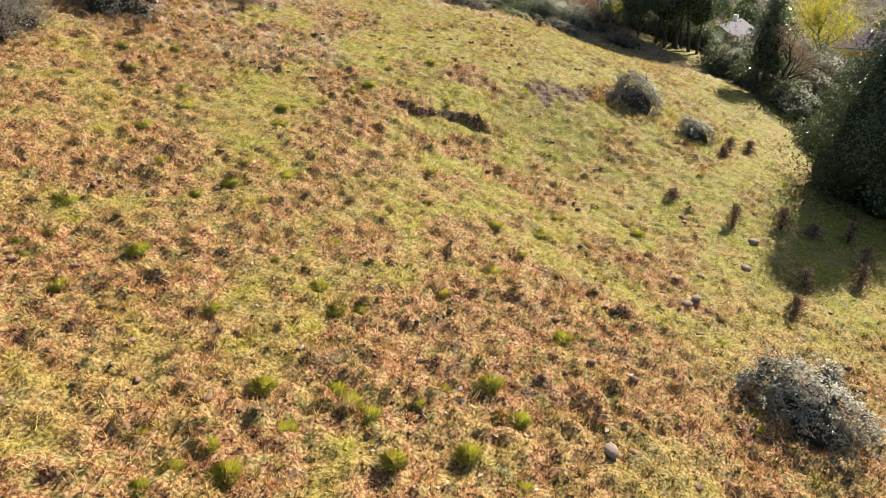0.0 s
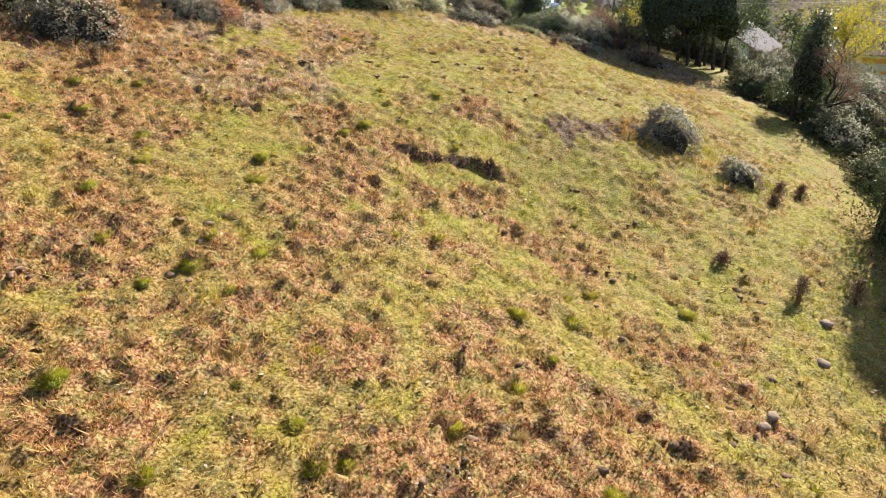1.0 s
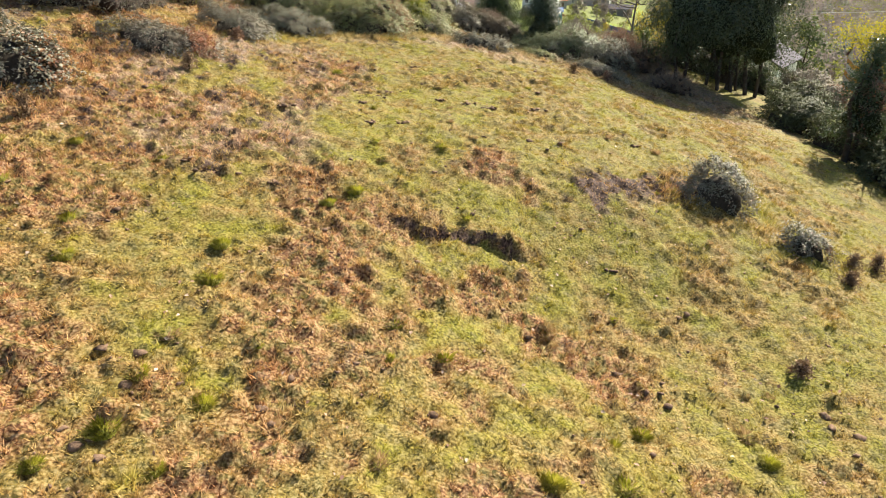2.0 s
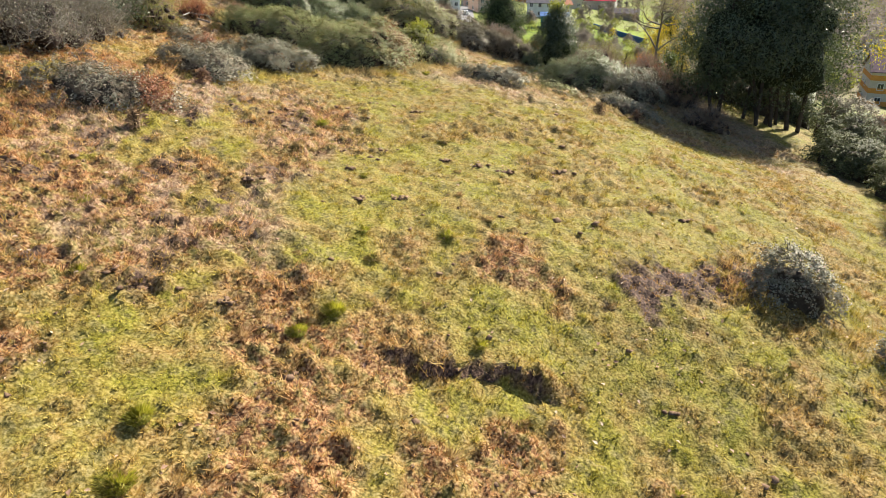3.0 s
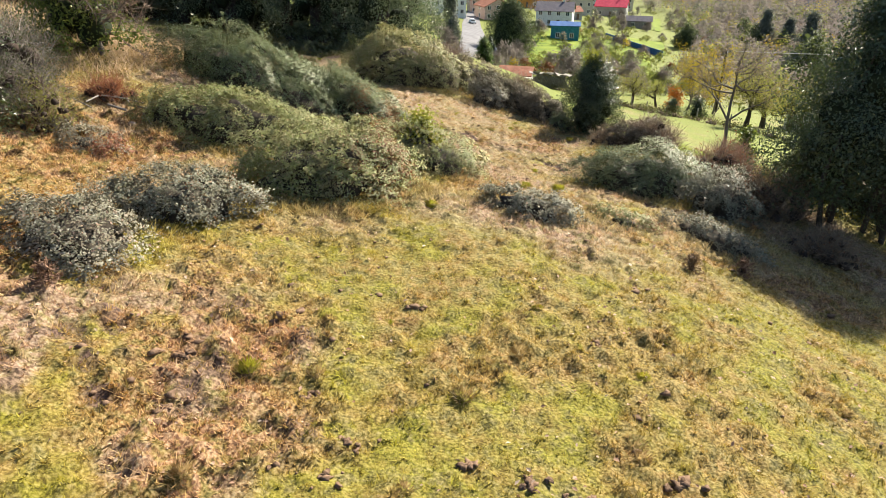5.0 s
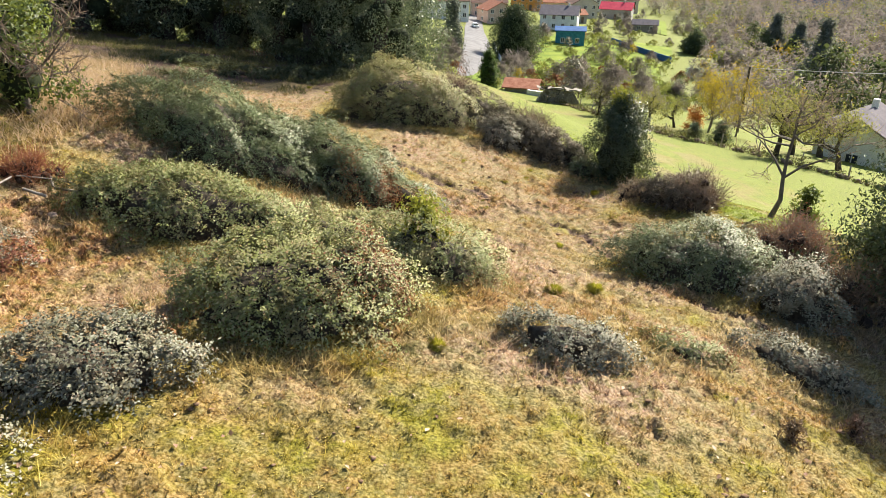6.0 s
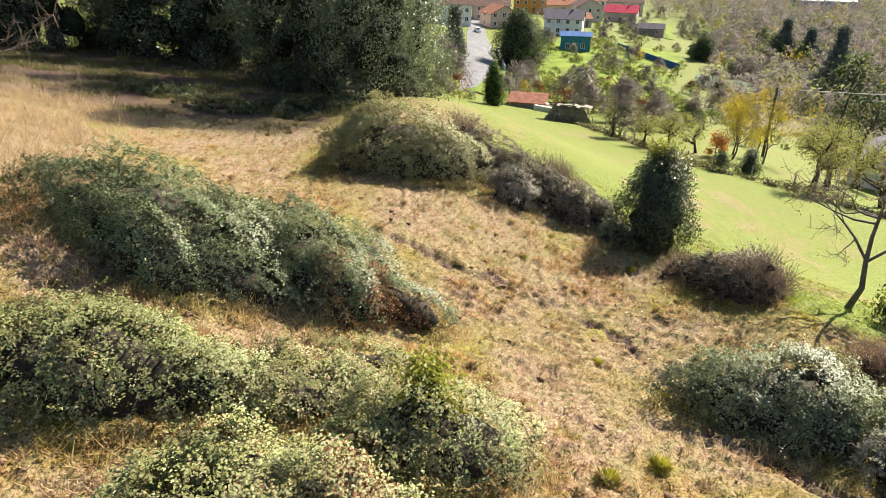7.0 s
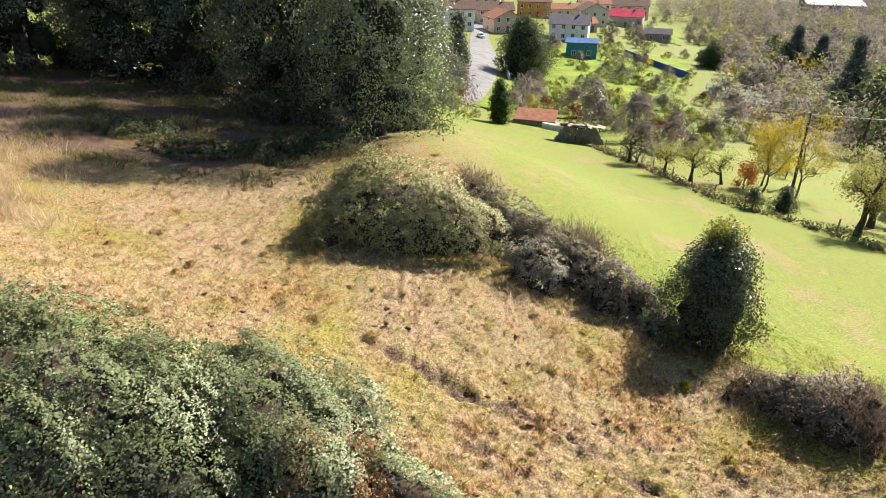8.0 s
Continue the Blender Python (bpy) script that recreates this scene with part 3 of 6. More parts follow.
# ---- shrubs ----
def lumps_in(w, d, h, gen, count):
    """Centres and radii of the humps that make a mound of that width, depth and height."""
    out = []
    for k in range(count):
        q = math.sqrt((k + 0.3) / count)
        a = 2.4 * k + gen.uniform(-0.5, 0.5)
        r = gen.uniform(0.14, 0.34) * min(w, d, 2.2 * h) * (1.1 - 0.35 * q)
        x, y = np.cos(a) * q * max(w / 2 - 0.55 * r, 0.05), np.sin(a) * q * max(d / 2 - 0.55 * r, 0.05)
        top = h * (1.12 - 0.42 * q**3) * gen.uniform(0.68, 1.08)
        r = min(r, 0.8 * top)
        out.append((x, y, max(top - r, 0.2 * r), r))
        if top - r > 0.8 * r:
            out.append((x * 1.06, y * 1.06, 0.4 * r, r * 1.05))
    return out


def dome(w, d, h, unit, seed):
    """Points of an uneven mound over unit directions, and the way out at each."""
    u = unit / np.linalg.norm(unit, axis=1, keepdims=True)
    turn = np.arctan2(u[:, 1], u[:, 0])
    plan = 0.78 + 0.5 * value_noise(1.5 * np.cos(turn) + 5, 1.5 * np.sin(turn) + 5, seed % 29)
    q = u * [w / 2, d / 2, h]
    swell = 0.62 + 0.5 * value_noise(q[:, 0] * 0.9 + q[:, 2], q[:, 1] * 0.9 + 0.6 * q[:, 2], seed % 23) + 0.36 * value_noise(q[:, 0] * 2.1 + q[:, 2], q[:, 1] * 2.1 - q[:, 2], seed % 19)
    p = q * swell[:, None]
    p[:, :2] *= plan[:, None]
    p[:, 2] = np.sign(p[:, 2]) * h * np.abs(p[:, 2] / h) ** 0.8
    out = u / [w / 2, d / 2, h]
    return p, out / np.linalg.norm(out, axis=1, keepdims=True)


def sprays(w, d, h, density, gen, size, seed=0, length=(0.14, 0.44), each=11, hang=0.8):
    """Leafy shoots over a mound: leaf places, the way each leaf faces, the shoots' lines and the way out."""
    a, b = w / 2, d / 2
    area = 2 * np.pi * (((a * b) ** 1.6 + (a * h) ** 1.6 + (b * h) ** 1.6) / 3) ** 0.625
    unit = gen.normal(size=(int(2.2 * density * area), 3))
    unit = unit[unit[:, 2] > -0.12 * np.linalg.norm(unit, axis=1)]
    p, out = dome(w, d, h, unit, seed)
    clump = value_noise(p[:, 0] * 3.2 + p[:, 2] * 2, p[:, 1] * 3.2 + p[:, 2] * 2.3, seed % 13)
    upward = smooth(-0.1, 0.6, out[:, 2])
    keep = (gen.random(len(p)) < 0.6 + 0.4 * upward) & (clump > gen.uniform(0.04, 0.42, len(p)))
    p, out, clump, upward = p[keep], out[keep], clump[keep], upward[keep]
    p = p - out * (0.04 + 0.34 * (1 - clump) + 0.07 * gen.random(len(p)))[:, None]
    far = gen.uniform(*length, len(p)) * (1.3 - 0.45 * upward) * np.where(gen.random(len(p)) < 0.06, 2.0, 1.0)
    way = 0.75 * out + 0.45 * gen.normal(size=out.shape) + np.array([0, 0, 0.35])
    way /= np.linalg.norm(way, axis=1, keepdims=True)
    t = np.linspace(0.0, 1.0, each)
    lines = p[:, None] + t[None, :, None] * (way * far[:, None])[:, None]
    lines[:, :, 2] -= (hang * far * (1.25 - 0.7 * upward))[:, None] * t[None] ** 2
    q = lines.reshape(-1, 3) + gen.normal(0, 0.5 * size, (len(p) * each, 3))
    return q, np.repeat(0.55 * out + np.array([0, 0, 0.9]), each, 0), lines, np.repeat(out + np.array([0, 0, 0.2]), each, 0)


def ribbons(lines, width, gen, steps=2):
    """Thin strips along many short lines."""
    p = lines[:, np.linspace(0, lines.shape[1] - 1, steps + 1).astype(int)]
    n, m = len(p), 2 * steps + 2
    side = gen.normal(size=(n, 1, 3))
    side /= np.linalg.norm(side, axis=2, keepdims=True)
    w = width * np.linspace(0.5, 0.14, steps + 1)[None, :, None] * gen.uniform(0.7, 1.4, (n, 1, 1))
    v = np.stack([p - side * w, p + side * w], 2).reshape(-1, 3)
    k = m * np.arange(n)[:, None]
    return v, np.concatenate([k + np.array([2 * a, 2 * a + 1, 2 * a + 3, 2 * a + 2]) for a in range(steps)])


def on_slope(x, y, lumps, turn):
    c, s = math.cos(radians(turn)), math.sin(radians(turn))
    g0 = at(x, y)
    return [(a, b, z + at(x + c * a - s * b, y + s * a + c * b) - g0, r) for a, b, z, r in lumps]


def settle(x, y, points, turn):
    """Lets points that were laid out on level ground follow the slope."""
    c, s = math.cos(radians(turn)), math.sin(radians(turn))
    flat = points.reshape(-1, 3).copy()
    flat[:, 2] += land(x + c * flat[:, 0] - s * flat[:, 1], y + s * flat[:, 0] + c * flat[:, 1]) - at(x, y)
    return flat.reshape(points.shape)


def bramble(x, y, w, d, h, leaf, label, turn=0.0, seed=0, density=100, size=0.056, canes=26, name="bramble_bush", group="brambles on the pasture", russet=0.0):
    gen = np.random.default_rng(seed)
    top = thing(name, x, y, at(x, y, 0.06), label, "bush", group, turn)
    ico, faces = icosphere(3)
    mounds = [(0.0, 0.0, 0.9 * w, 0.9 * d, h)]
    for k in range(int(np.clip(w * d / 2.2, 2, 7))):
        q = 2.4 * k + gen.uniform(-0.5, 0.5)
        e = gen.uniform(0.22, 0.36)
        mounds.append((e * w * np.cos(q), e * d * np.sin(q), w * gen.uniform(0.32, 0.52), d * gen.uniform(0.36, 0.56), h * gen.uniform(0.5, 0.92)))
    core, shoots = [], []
    # solid core under the leaves, its dark colour standing in for inner shade
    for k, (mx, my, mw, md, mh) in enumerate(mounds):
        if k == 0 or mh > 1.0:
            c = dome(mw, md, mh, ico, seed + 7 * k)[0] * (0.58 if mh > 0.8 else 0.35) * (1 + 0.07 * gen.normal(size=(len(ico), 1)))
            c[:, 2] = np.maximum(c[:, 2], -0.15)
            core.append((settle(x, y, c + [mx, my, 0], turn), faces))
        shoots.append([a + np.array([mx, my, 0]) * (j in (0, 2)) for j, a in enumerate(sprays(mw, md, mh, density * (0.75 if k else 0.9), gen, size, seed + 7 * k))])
    tagged(part("stem_tangle", mesh_of("stem_tangle", *join(core), SHADED_STEM_CORE), top, "solid core coloured as brown stems in deep shade"), kind="stuff")
    p, out, lines, way_out = [np.concatenate(a) for a in zip(*shoots)]
    # nothing grows inside a neighbouring mound
    buried = np.zeros(len(lines), bool)
    for mx, my, mw, md, mh in mounds:
        b = (lines[:, 0] - [mx, my, 0]) / [mw / 2, md / 2, mh]
        buried |= (b * b).sum(1) < 0.42
    free = np.repeat(~buried, lines.shape[1])
    p, out, way_out, lines = p[free], out[free], way_out[free], lines[~buried]
    p, lines = settle(x, y, p, turn), settle(x, y, lines, turn)
    red = gen.random(len(p)) < 1.5 * russet * smooth(0.45, 0.7, value_noise(p[:, 0] * 1.3, p[:, 1] * 1.3, seed)) * smooth(0.0, 0.4, p[:, 0] / w)
    pieces = [soften(leaves(p[~red], out[~red], size, size * 0.7, gen, spread=0.5), way_out[~red])]
    # long arching canes that stand out of the outline
    t = np.linspace(0, 1, lines.shape[1])
    far = []
    for k in range(canes):
        root = lines[gen.integers(len(lines)), 0]
        q = gen.uniform(0, 2 * np.pi)
        way = np.array([np.cos(q), np.sin(q), gen.uniform(0.5, 1.5)])
        long = gen.uniform(0.35, 0.85) * (0.5 + 0.25 * h)
        c = root + t[:, None] * way * long
        c[:, 2] -= 0.75 * long * t**2.2
        far.append(c)
        pp = np.repeat(c[3:], 3, 0) + gen.normal(0, 0.03, (3 * (len(c) - 3), 3))
        pieces.append(soften(leaves(pp, np.tile([[0, 0, 1.0]], (len(pp), 1)), size * 0.9, size * 0.6, gen), np.tile([[0, 0, 1.0]], (len(pp), 1))))
    part("foliage", leafy_mesh("foliage", pieces, leaf), top)
    if red.sum() > 20:
        part("russet_foliage", leafy_mesh("russet_foliage", [soften(leaves(p[red], out[red], size * 1.05, size * 0.7, gen), way_out[red])], RUSSET), top, "reddish dying bramble leaves")
    tagged(part("cane_fringe", mesh_of("cane_fringe", *ribbons(np.concatenate([lines[gen.random(len(lines)) < 0.3], np.array(far)]), 0.014, gen), CANE_BROWN), top), kind="stuff")
    return top


def twiggy_shrub(x, y, w, d, h, label, turn=0.0, seed=0, density=75, name="shrub", group="bushes of the field edge", twig=None, leaf=None, leafy=0, reach=(0.2, 0.75)):
    """A leafless shrub: many fine upright twigs over a loose heap, some leaves left on them."""
    gen = np.random.default_rng(seed)
    top = thing(name, x, y, at(x, y, 0.06), label, "bush", group, turn)
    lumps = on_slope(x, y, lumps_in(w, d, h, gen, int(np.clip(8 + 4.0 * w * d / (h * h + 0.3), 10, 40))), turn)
    # solid core in dark brown, standing in for shade among the stems
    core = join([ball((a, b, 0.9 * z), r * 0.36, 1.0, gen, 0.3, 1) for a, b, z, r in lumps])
    tagged(part("stem_tangle", mesh_of("stem_tangle", *core, CANES), top, "solid core coloured as inner stems in deep shade"), kind="stuff")
    t = np.linspace(0, 1, 4)
    lines = []
    for a, b, z, r in lumps:
        n = int(density * 4 * np.pi * r * r)
        v = gen.normal(size=(n, 3))
        v /= np.linalg.norm(v, axis=1, keepdims=True)
        v = v[v[:, 2] > -0.35]
        base = np.array([a, b, z]) + v * r * gen.uniform(0.35, 0.8, (len(v), 1))
        way = 0.7 * v + 0.5 * gen.normal(size=v.shape) + np.array([0, 0, 0.45])
        way /= np.linalg.norm(way, axis=1, keepdims=True)
        long = gen.uniform(*reach, (len(v), 1)) * (0.6 + 0.25 * h)
        bend = gen.normal(0, 0.12, (len(v), 3)) * long
        lines.append(base[:, None] + t[None, :, None] * (way * long)[:, None] + t[None, :, None] ** 2 * bend[:, None])
    lines = np.concatenate(lines)
    tagged(part("twig_mass", mesh_of("twig_mass", *ribbons(lines, 0.017, gen), twig or BROWN_TWIGS), top), kind="stuff")
    if leafy:
        p = lines[gen.integers(len(lines), size=int(leafy * len(lines))), gen.integers(1, 4, int(leafy * len(lines)))]
        part("foliage", mesh_of("foliage", *leaves(p, gen.normal(size=p.shape) + np.array([0, 0, 0.6]), 0.06, 0.04, gen), leaf), top)
    return top


SILVER = "sprawling bramble mound with silvery glinting leaves on the pasture"
GREENISH = "rounded bramble mound with dusty green leaves on the pasture"
THICKET = "grey-brown bramble thicket at the upper field edge"
#    x      y     w    d    h    leaf  label  turn  russet
FIELD_BUSHES = [
    (7.7, 11.9, 2.4, 2.7, 1.2, BRAMBLE_GREY, "low grey-leaved bramble bush beside yellowish turf", 20, 0),
    (8.4, 30.4, 2.7, 2.0, 1.3, BRAMBLE_GREY, "round grey bramble bush on a soil bank", 0, 0),
    (10.6, 28.5, 1.8, 1.5, 0.85, BRAMBLE_GREY, "small brownish-grey bramble bush on the turf", 0, 0.2),
    (-10.6, 34.6, 3.8, 2.4, 0.85, BRAMBLE_GREY, "low grey bramble bush with reddish leaves above the slope", 10, 0.6),
    (-9.0, 39.6, 3.0, 3.2, 1.0, BRAMBLE_GREY, "grey-green bramble mound with glinting leaves", 30, 0),
    (-7.9, 42.2, 4.4, 2.6, 1.25, BRAMBLE_GREY, SILVER, 20, 0.3),
    (-4.8, 45.5, 5.8, 3.9, 1.75, BRAMBLE_GREEN, GREENISH, 8, 0.3),
    (-8.5, 49.8, 5.8, 3.2, 1.45, BRAMBLE_GREEN, "long low bramble mound with dusty green leaves", 5, 0),
    (-9.2, 55.2, 7.0, 5.0, 2.1, BRAMBLE, "large dense bramble thicket with dark glinting leaves", -5, 0),
    (-5.4, 56.2, 6.6, 4.6, 2.0, BRAMBLE, "bramble thicket with dark leaves, reddening at one end", -15, 0.5),
    (-1.9, 48.9, 3.9, 3.0, 1.4, BRAMBLE_GREEN, "bramble bush grown round a young green shrub", 0, 0),
    (1.4, 45.3, 3.4, 2.2, 0.9, BRAMBLE_GREY, "low bramble bush with small glinting leaves", 0, 0),
    (4.5, 46.2, 2.2, 1.4, 0.6, BRAMBLE_GREEN, "small low bramble clump on rough grass", 0, 0.2),
    (6.8, 52.6, 4.9, 3.6, 1.7, BRAMBLE, "dark bramble mound beside a worn cattle path", -20, 0),
    (9.2, 50.4, 3.3, 2.8, 1.5, BRAMBLE_GREY, SILVER, 0, 0.2),
    (7.9, 46.8, 3.3, 2.0, 0.9, BRAMBLE_GREY, "low grey bramble clump on the field edge", -25, 0),
    (-4.3, 70.6, 7.0, 5.2, 2.9, BRAMBLE_GREEN, "tall dome of bramble with dusty green leaves", 0, 0),
    (1.4, 68.4, 3.0, 2.2, 1.4, BRAMBLE_GREY, "silver-grey bramble bush at the foot of the hedge", 0, 0),
    (-3.4, 52.4, 2.6, 1.6, 0.5, BRAMBLE_GREEN, "low bramble runners with reddening leaves", 0, 0.9),
    (-4.7, 50.2, 3.8, 2.6, 1.0, BRAMBLE_GREEN, "low dusty-green bramble between larger mounds", 0, 0.2),
]
EDGE_BUSHES = [
    (-13.2, 29.8, 3.8, 3.0, 1.4, BRAMBLE_GREY, THICKET, 0, 0.3),
    (-17.0, 39.0, 4.5, 6.0, 3.0, BRAMBLE, THICKET, 0, 0.2),
    (-17.5, 31.0, 4.5, 5.0, 2.8, BRAMBLE_GREEN, THICKET, 0, 0.3),
    (-12.2, 46.6, 2.4, 1.8, 0.6, BRAMBLE_GREY, "low bramble patch beside cut branches", 0, 0.7),
    (18.4, 46.0, 3.4, 4.6, 1.7, HEDGE_GREEN, "dark bramble hedge along the field", 0, 0),
    (18.9, 41.5, 3.0, 4.8, 1.9, HEDGE_GREEN, "dark bramble hedge along the field", 0, 0),
    (18.6, 36.5, 3.0, 5.2, 1.5, HEDGE_GREEN, "dark bramble hedge along the field", 0, 0),
    (18.6, 31.6, 3.0, 5.0, 1.4, HEDGE_GREEN, "dark bramble hedge along the field", 0, 0),
    (0.2, 71.8, 4.6, 3.0, 1.8, HEDGE_BROWN, "brown bramble hedge beside the meadow", -25, 0),
    (2.6, 70.0, 4.4, 2.8, 1.75, HEDGE_BROWN, "brown bramble hedge beside the meadow", -38, 0),
    (4.5, 68.2, 4.0, 2.8, 1.6, HEDGE_BROWN, "brown bramble hedge beside the meadow", -42, 0),
    (8.7, 60.8, 3.4, 2.8, 1.6, HEDGE_BROWN, "dark brown bramble bush at the field edge", -30, 0),
    (16.0, 54.4, 6.0, 3.0, 2.2, HEDGE_GREEN, "dark bramble behind the evergreen trees", 0, 0),
    # the next two are added to block sun beneath the trees
    (19.2, 54.6, 4.0, 2.6, 2.0, HEDGE_GREEN, "dark bramble behind the evergreen trees", 0, 0),
    (21.2, 51.6, 3.6, 3.0, 1.8, HEDGE_GREEN, "dark bramble behind the evergreen trees", 0, 0),
    (5.6, 66.4, 2.0, 1.8, 1.0, BRAMBLE, "dark bramble at the foot of a holly", 0, 0),
    (21.8, 41.5, 3.6, 4.0, 1.8, HEDGE_GREEN, "dark green thicket beyond the field edge", 0, 0.2),
    (24.6, 45.5, 5.0, 4.0, 2.4, HEDGE_GREEN, "dark green thicket beyond the field edge", 0, 0),
    (21.0, 34.8, 3.6, 4.0, 2.0, HEDGE_GREEN, "dark green thicket beyond the field edge", 0, 0),
    (28.5, 52.0, 6.0, 4.5, 2.4, HEDGE_BROWN, "brown thicket beyond the field edge", 0, 0),
    (34.0, 62.0, 7.0, 5.0, 3.2, HEDGE_GREEN, "dark green thicket beneath a yellow tree", 0, 0),
    (24.5, 56.5, 5.0, 4.0, 2.4, HEDGE_BROWN, "brown thicket beyond the field edge", 0, 0.3),
]
BROWN_HEDGE = "dark brown leafless hedge beside the meadow"
TWIGGY = [
    (-14.8, 37.6, 4.6, 4.2, 2.2, THICKET, 0, GREY_TWIGS, BRAMBLE_GREY, 4.5),
    (-14.6, 42.0, 3.4, 3.6, 1.8, THICKET, 0, GREY_TWIGS, BRAMBLE_GREY, 4.5),
    (-16.2, 24.5, 4.5, 5.0, 2.4, THICKET, 0, GREY_TWIGS, BRAMBLE_GREY, 3.5),
    (-15.4, 48.2, 3.6, 4.0, 2.6, "dark tangled thicket above cut branches", 0, GREY_TWIGS, HEDGE_GREEN, 2.2),
    (-13.6, 47.2, 1.8, 1.6, 1.3, "yellow-green shrub beside cut branches", 0, BROWN_TWIGS, OLIVE, 3.0),
    (-12.9, 50.2, 2.0, 1.4, 0.7, "heap of reddish brushwood beside tall dry grass", 0, RUSSET, RUSSET, 0.3),
    (11.4, 50.8, 2.8, 2.4, 1.5, "leafless brown shrub under the evergreen trees", 0, BROWN_TWIGS, RUSSET, 0.2),
    (10.4, 53.6, 2.6, 2.4, 1.6, "reddish-brown shrub at the field edge", 0, BROWN_TWIGS, RUSSET, 0.8),
    (12.2, 48.2, 2.6, 2.0, 1.0, "low brown shrub in the trees' shade", 0, BROWN_TWIGS, RUSSET, 0.2),
    (16.5, 19.5, 3.4, 3.0, 1.3, "dark brown shrub on the shaded field edge", 0, BROWN_TWIGS, RUSSET, 0.3),
    (14.6, 17.2, 2.4, 2.4, 0.9, "dark brown shrub on the shaded field edge", 0, BROWN_TWIGS, RUSSET, 0.3),
    (-1.0, 73.4, 3.0, 2.2, 1.7, BROWN_HEDGE, -20, BROWN_TWIGS, HEDGE_BROWN, 1.0),
    (3.4, 70.6, 3.4, 2.2, 1.8, BROWN_HEDGE, -38, BROWN_TWIGS, HEDGE_BROWN, 1.0),
    (9.2, 60.2, 2.8, 2.4, 1.6, "brown twiggy bush at the field edge", 20, BROWN_TWIGS, HEDGE_BROWN, 0.8),
    (7.2, 62.4, 1.8, 1.4, 0.9, "low brown twiggy bush at the field edge", 0, BROWN_TWIGS, HEDGE_BROWN, 0.8),
]
for k, (x, y, w, d, h, leaf, label, turn, red) in enumerate(FIELD_BUSHES + EDGE_BUSHES):
    near = -13 < x < 13 and y < 60
    bramble(x, y, w, d, h, leaf, label, turn, seed=100 + k, russet=red, density=95 if near else 65 if -13 < x < 13 else 35, size=0.06 if near else 0.075 if -13 < x < 13 else 0.095, canes=12 + int(1.6 * w * d), group="brambles on the pasture" if k < len(FIELD_BUSHES) else "bushes of the field edge")
for k, (x, y, w, d, h, label, turn, twig, leaf, leafy) in enumerate(TWIGGY):
    twiggy_shrub(x, y, w, d, h, label, turn, 160 + k, twig=twig, leaf=leaf, leafy=leafy, density=48 if x > -13 else 32)


# ---- trees ----
def branchy(gen, height, radius, spread=0.5, depth=3, first=0.3, limbs=7, up=0.7, sides=5):
    """Trunk and limbs as tubes; returns the trunk, the limbs and the twig ends."""
    t = np.linspace(0, 1, 7)
    sway = np.cumsum(gen.normal(0, 0.03 * height, (7, 2)), axis=0)
    sway -= sway[0]
    trunk = np.c_[sway, t * height * 0.85]
    limbs_made, tips = [], []

    def grow(start, way, length, r, level, wood):
        k = np.linspace(0, 1, 5)
        way = way / np.linalg.norm(way)
        bend = np.cumsum(gen.normal(0, 0.07 * length, (5, 3)), axis=0)
        p = start + k[:, None] * way * length + bend - bend[0]
        p[:, 2] += 0.12 * length * k**2
        wood.append(tube(p, np.maximum(r * (1.05 - 0.8 * k), 0.006), sides if level < 2 else 3))
        tips.extend([p[-1], p[3], p[2]])
        if level < depth:
            for _ in range(3 if level < depth - 1 else 4):
                j = gen.integers(1, 5)
                grow(p[j], way + gen.normal(0, 0.6, 3) + np.array([0, 0, 0.15]), length * gen.uniform(0.45, 0.7), r * 0.5, level + 1, wood)

    for k in range(limbs):
        s = gen.uniform(first, 0.98)
        j = np.array([np.interp(s, t, trunk[:, n]) for n in range(3)])
        q = 2.4 * k + gen.uniform(-0.4, 0.4)
        wood = []
        grow(j, np.array([np.cos(q) * spread, np.sin(q) * spread, up * gen.uniform(0.4, 1.2)]), height * gen.uniform(0.28, 0.45) * (1.15 - 0.5 * s), radius * 0.6 * (1.1 - 0.5 * s), 1, wood)
        limbs_made.append(join(wood))
    return tube(trunk, radius * (1.25 - 0.95 * t**0.7), 8), limbs_made, np.array(tips)


def bare_tree(name, x, y, height, radius, label, seed, leaf=None, count=0, size=0.08, bark=None, spread=0.6, depth=3, limbs=7, first=0.3, scatter=0.15, group="", twigs=0, category="tree", up=0.7, twig=None):
    gen = np.random.default_rng(seed)
    top = thing(name, x, y, at(x, y, 0.05), label, category, group)
    trunk, wood, tips = branchy(gen, height, radius, spread, depth, first, limbs, up)
    part("trunk", mesh_of("trunk", *trunk, bark or GREY_BARK), top)
    for w in wood:
        part("limb", mesh_of("limb", *w, bark or GREY_BARK), top)
    if count:
        p = tips[gen.integers(len(tips), size=count)] + gen.normal(0, scatter, (count, 3))
        part("crown", mesh_of("crown", *leaves(p, gen.normal(size=p.shape), size, size * 0.6, gen), leaf), top)
    if twigs:
        t = np.linspace(0, 1, 4)
        b = tips[gen.integers(len(tips), size=twigs)]
        way = gen.normal(size=(twigs, 3)) + 0.5 * b / np.linalg.norm(b, axis=1, keepdims=True)
        way *= 0.055 * height * gen.uniform(0.5, 1.5, (twigs, 1)) / np.linalg.norm(way, axis=1, keepdims=True)
        bend = gen.normal(0, 0.3, (twigs, 1, 3)) * 0.055 * height
        tagged(part("twig_mass", mesh_of("twig_mass", *ribbons(b[:, None] + t[None, :, None] * way[:, None] + t[None, :, None] ** 2 * bend, 0.0024 * height + 0.006, gen, 1), twig or GREY_TWIGS), top), kind="stuff")
    return top


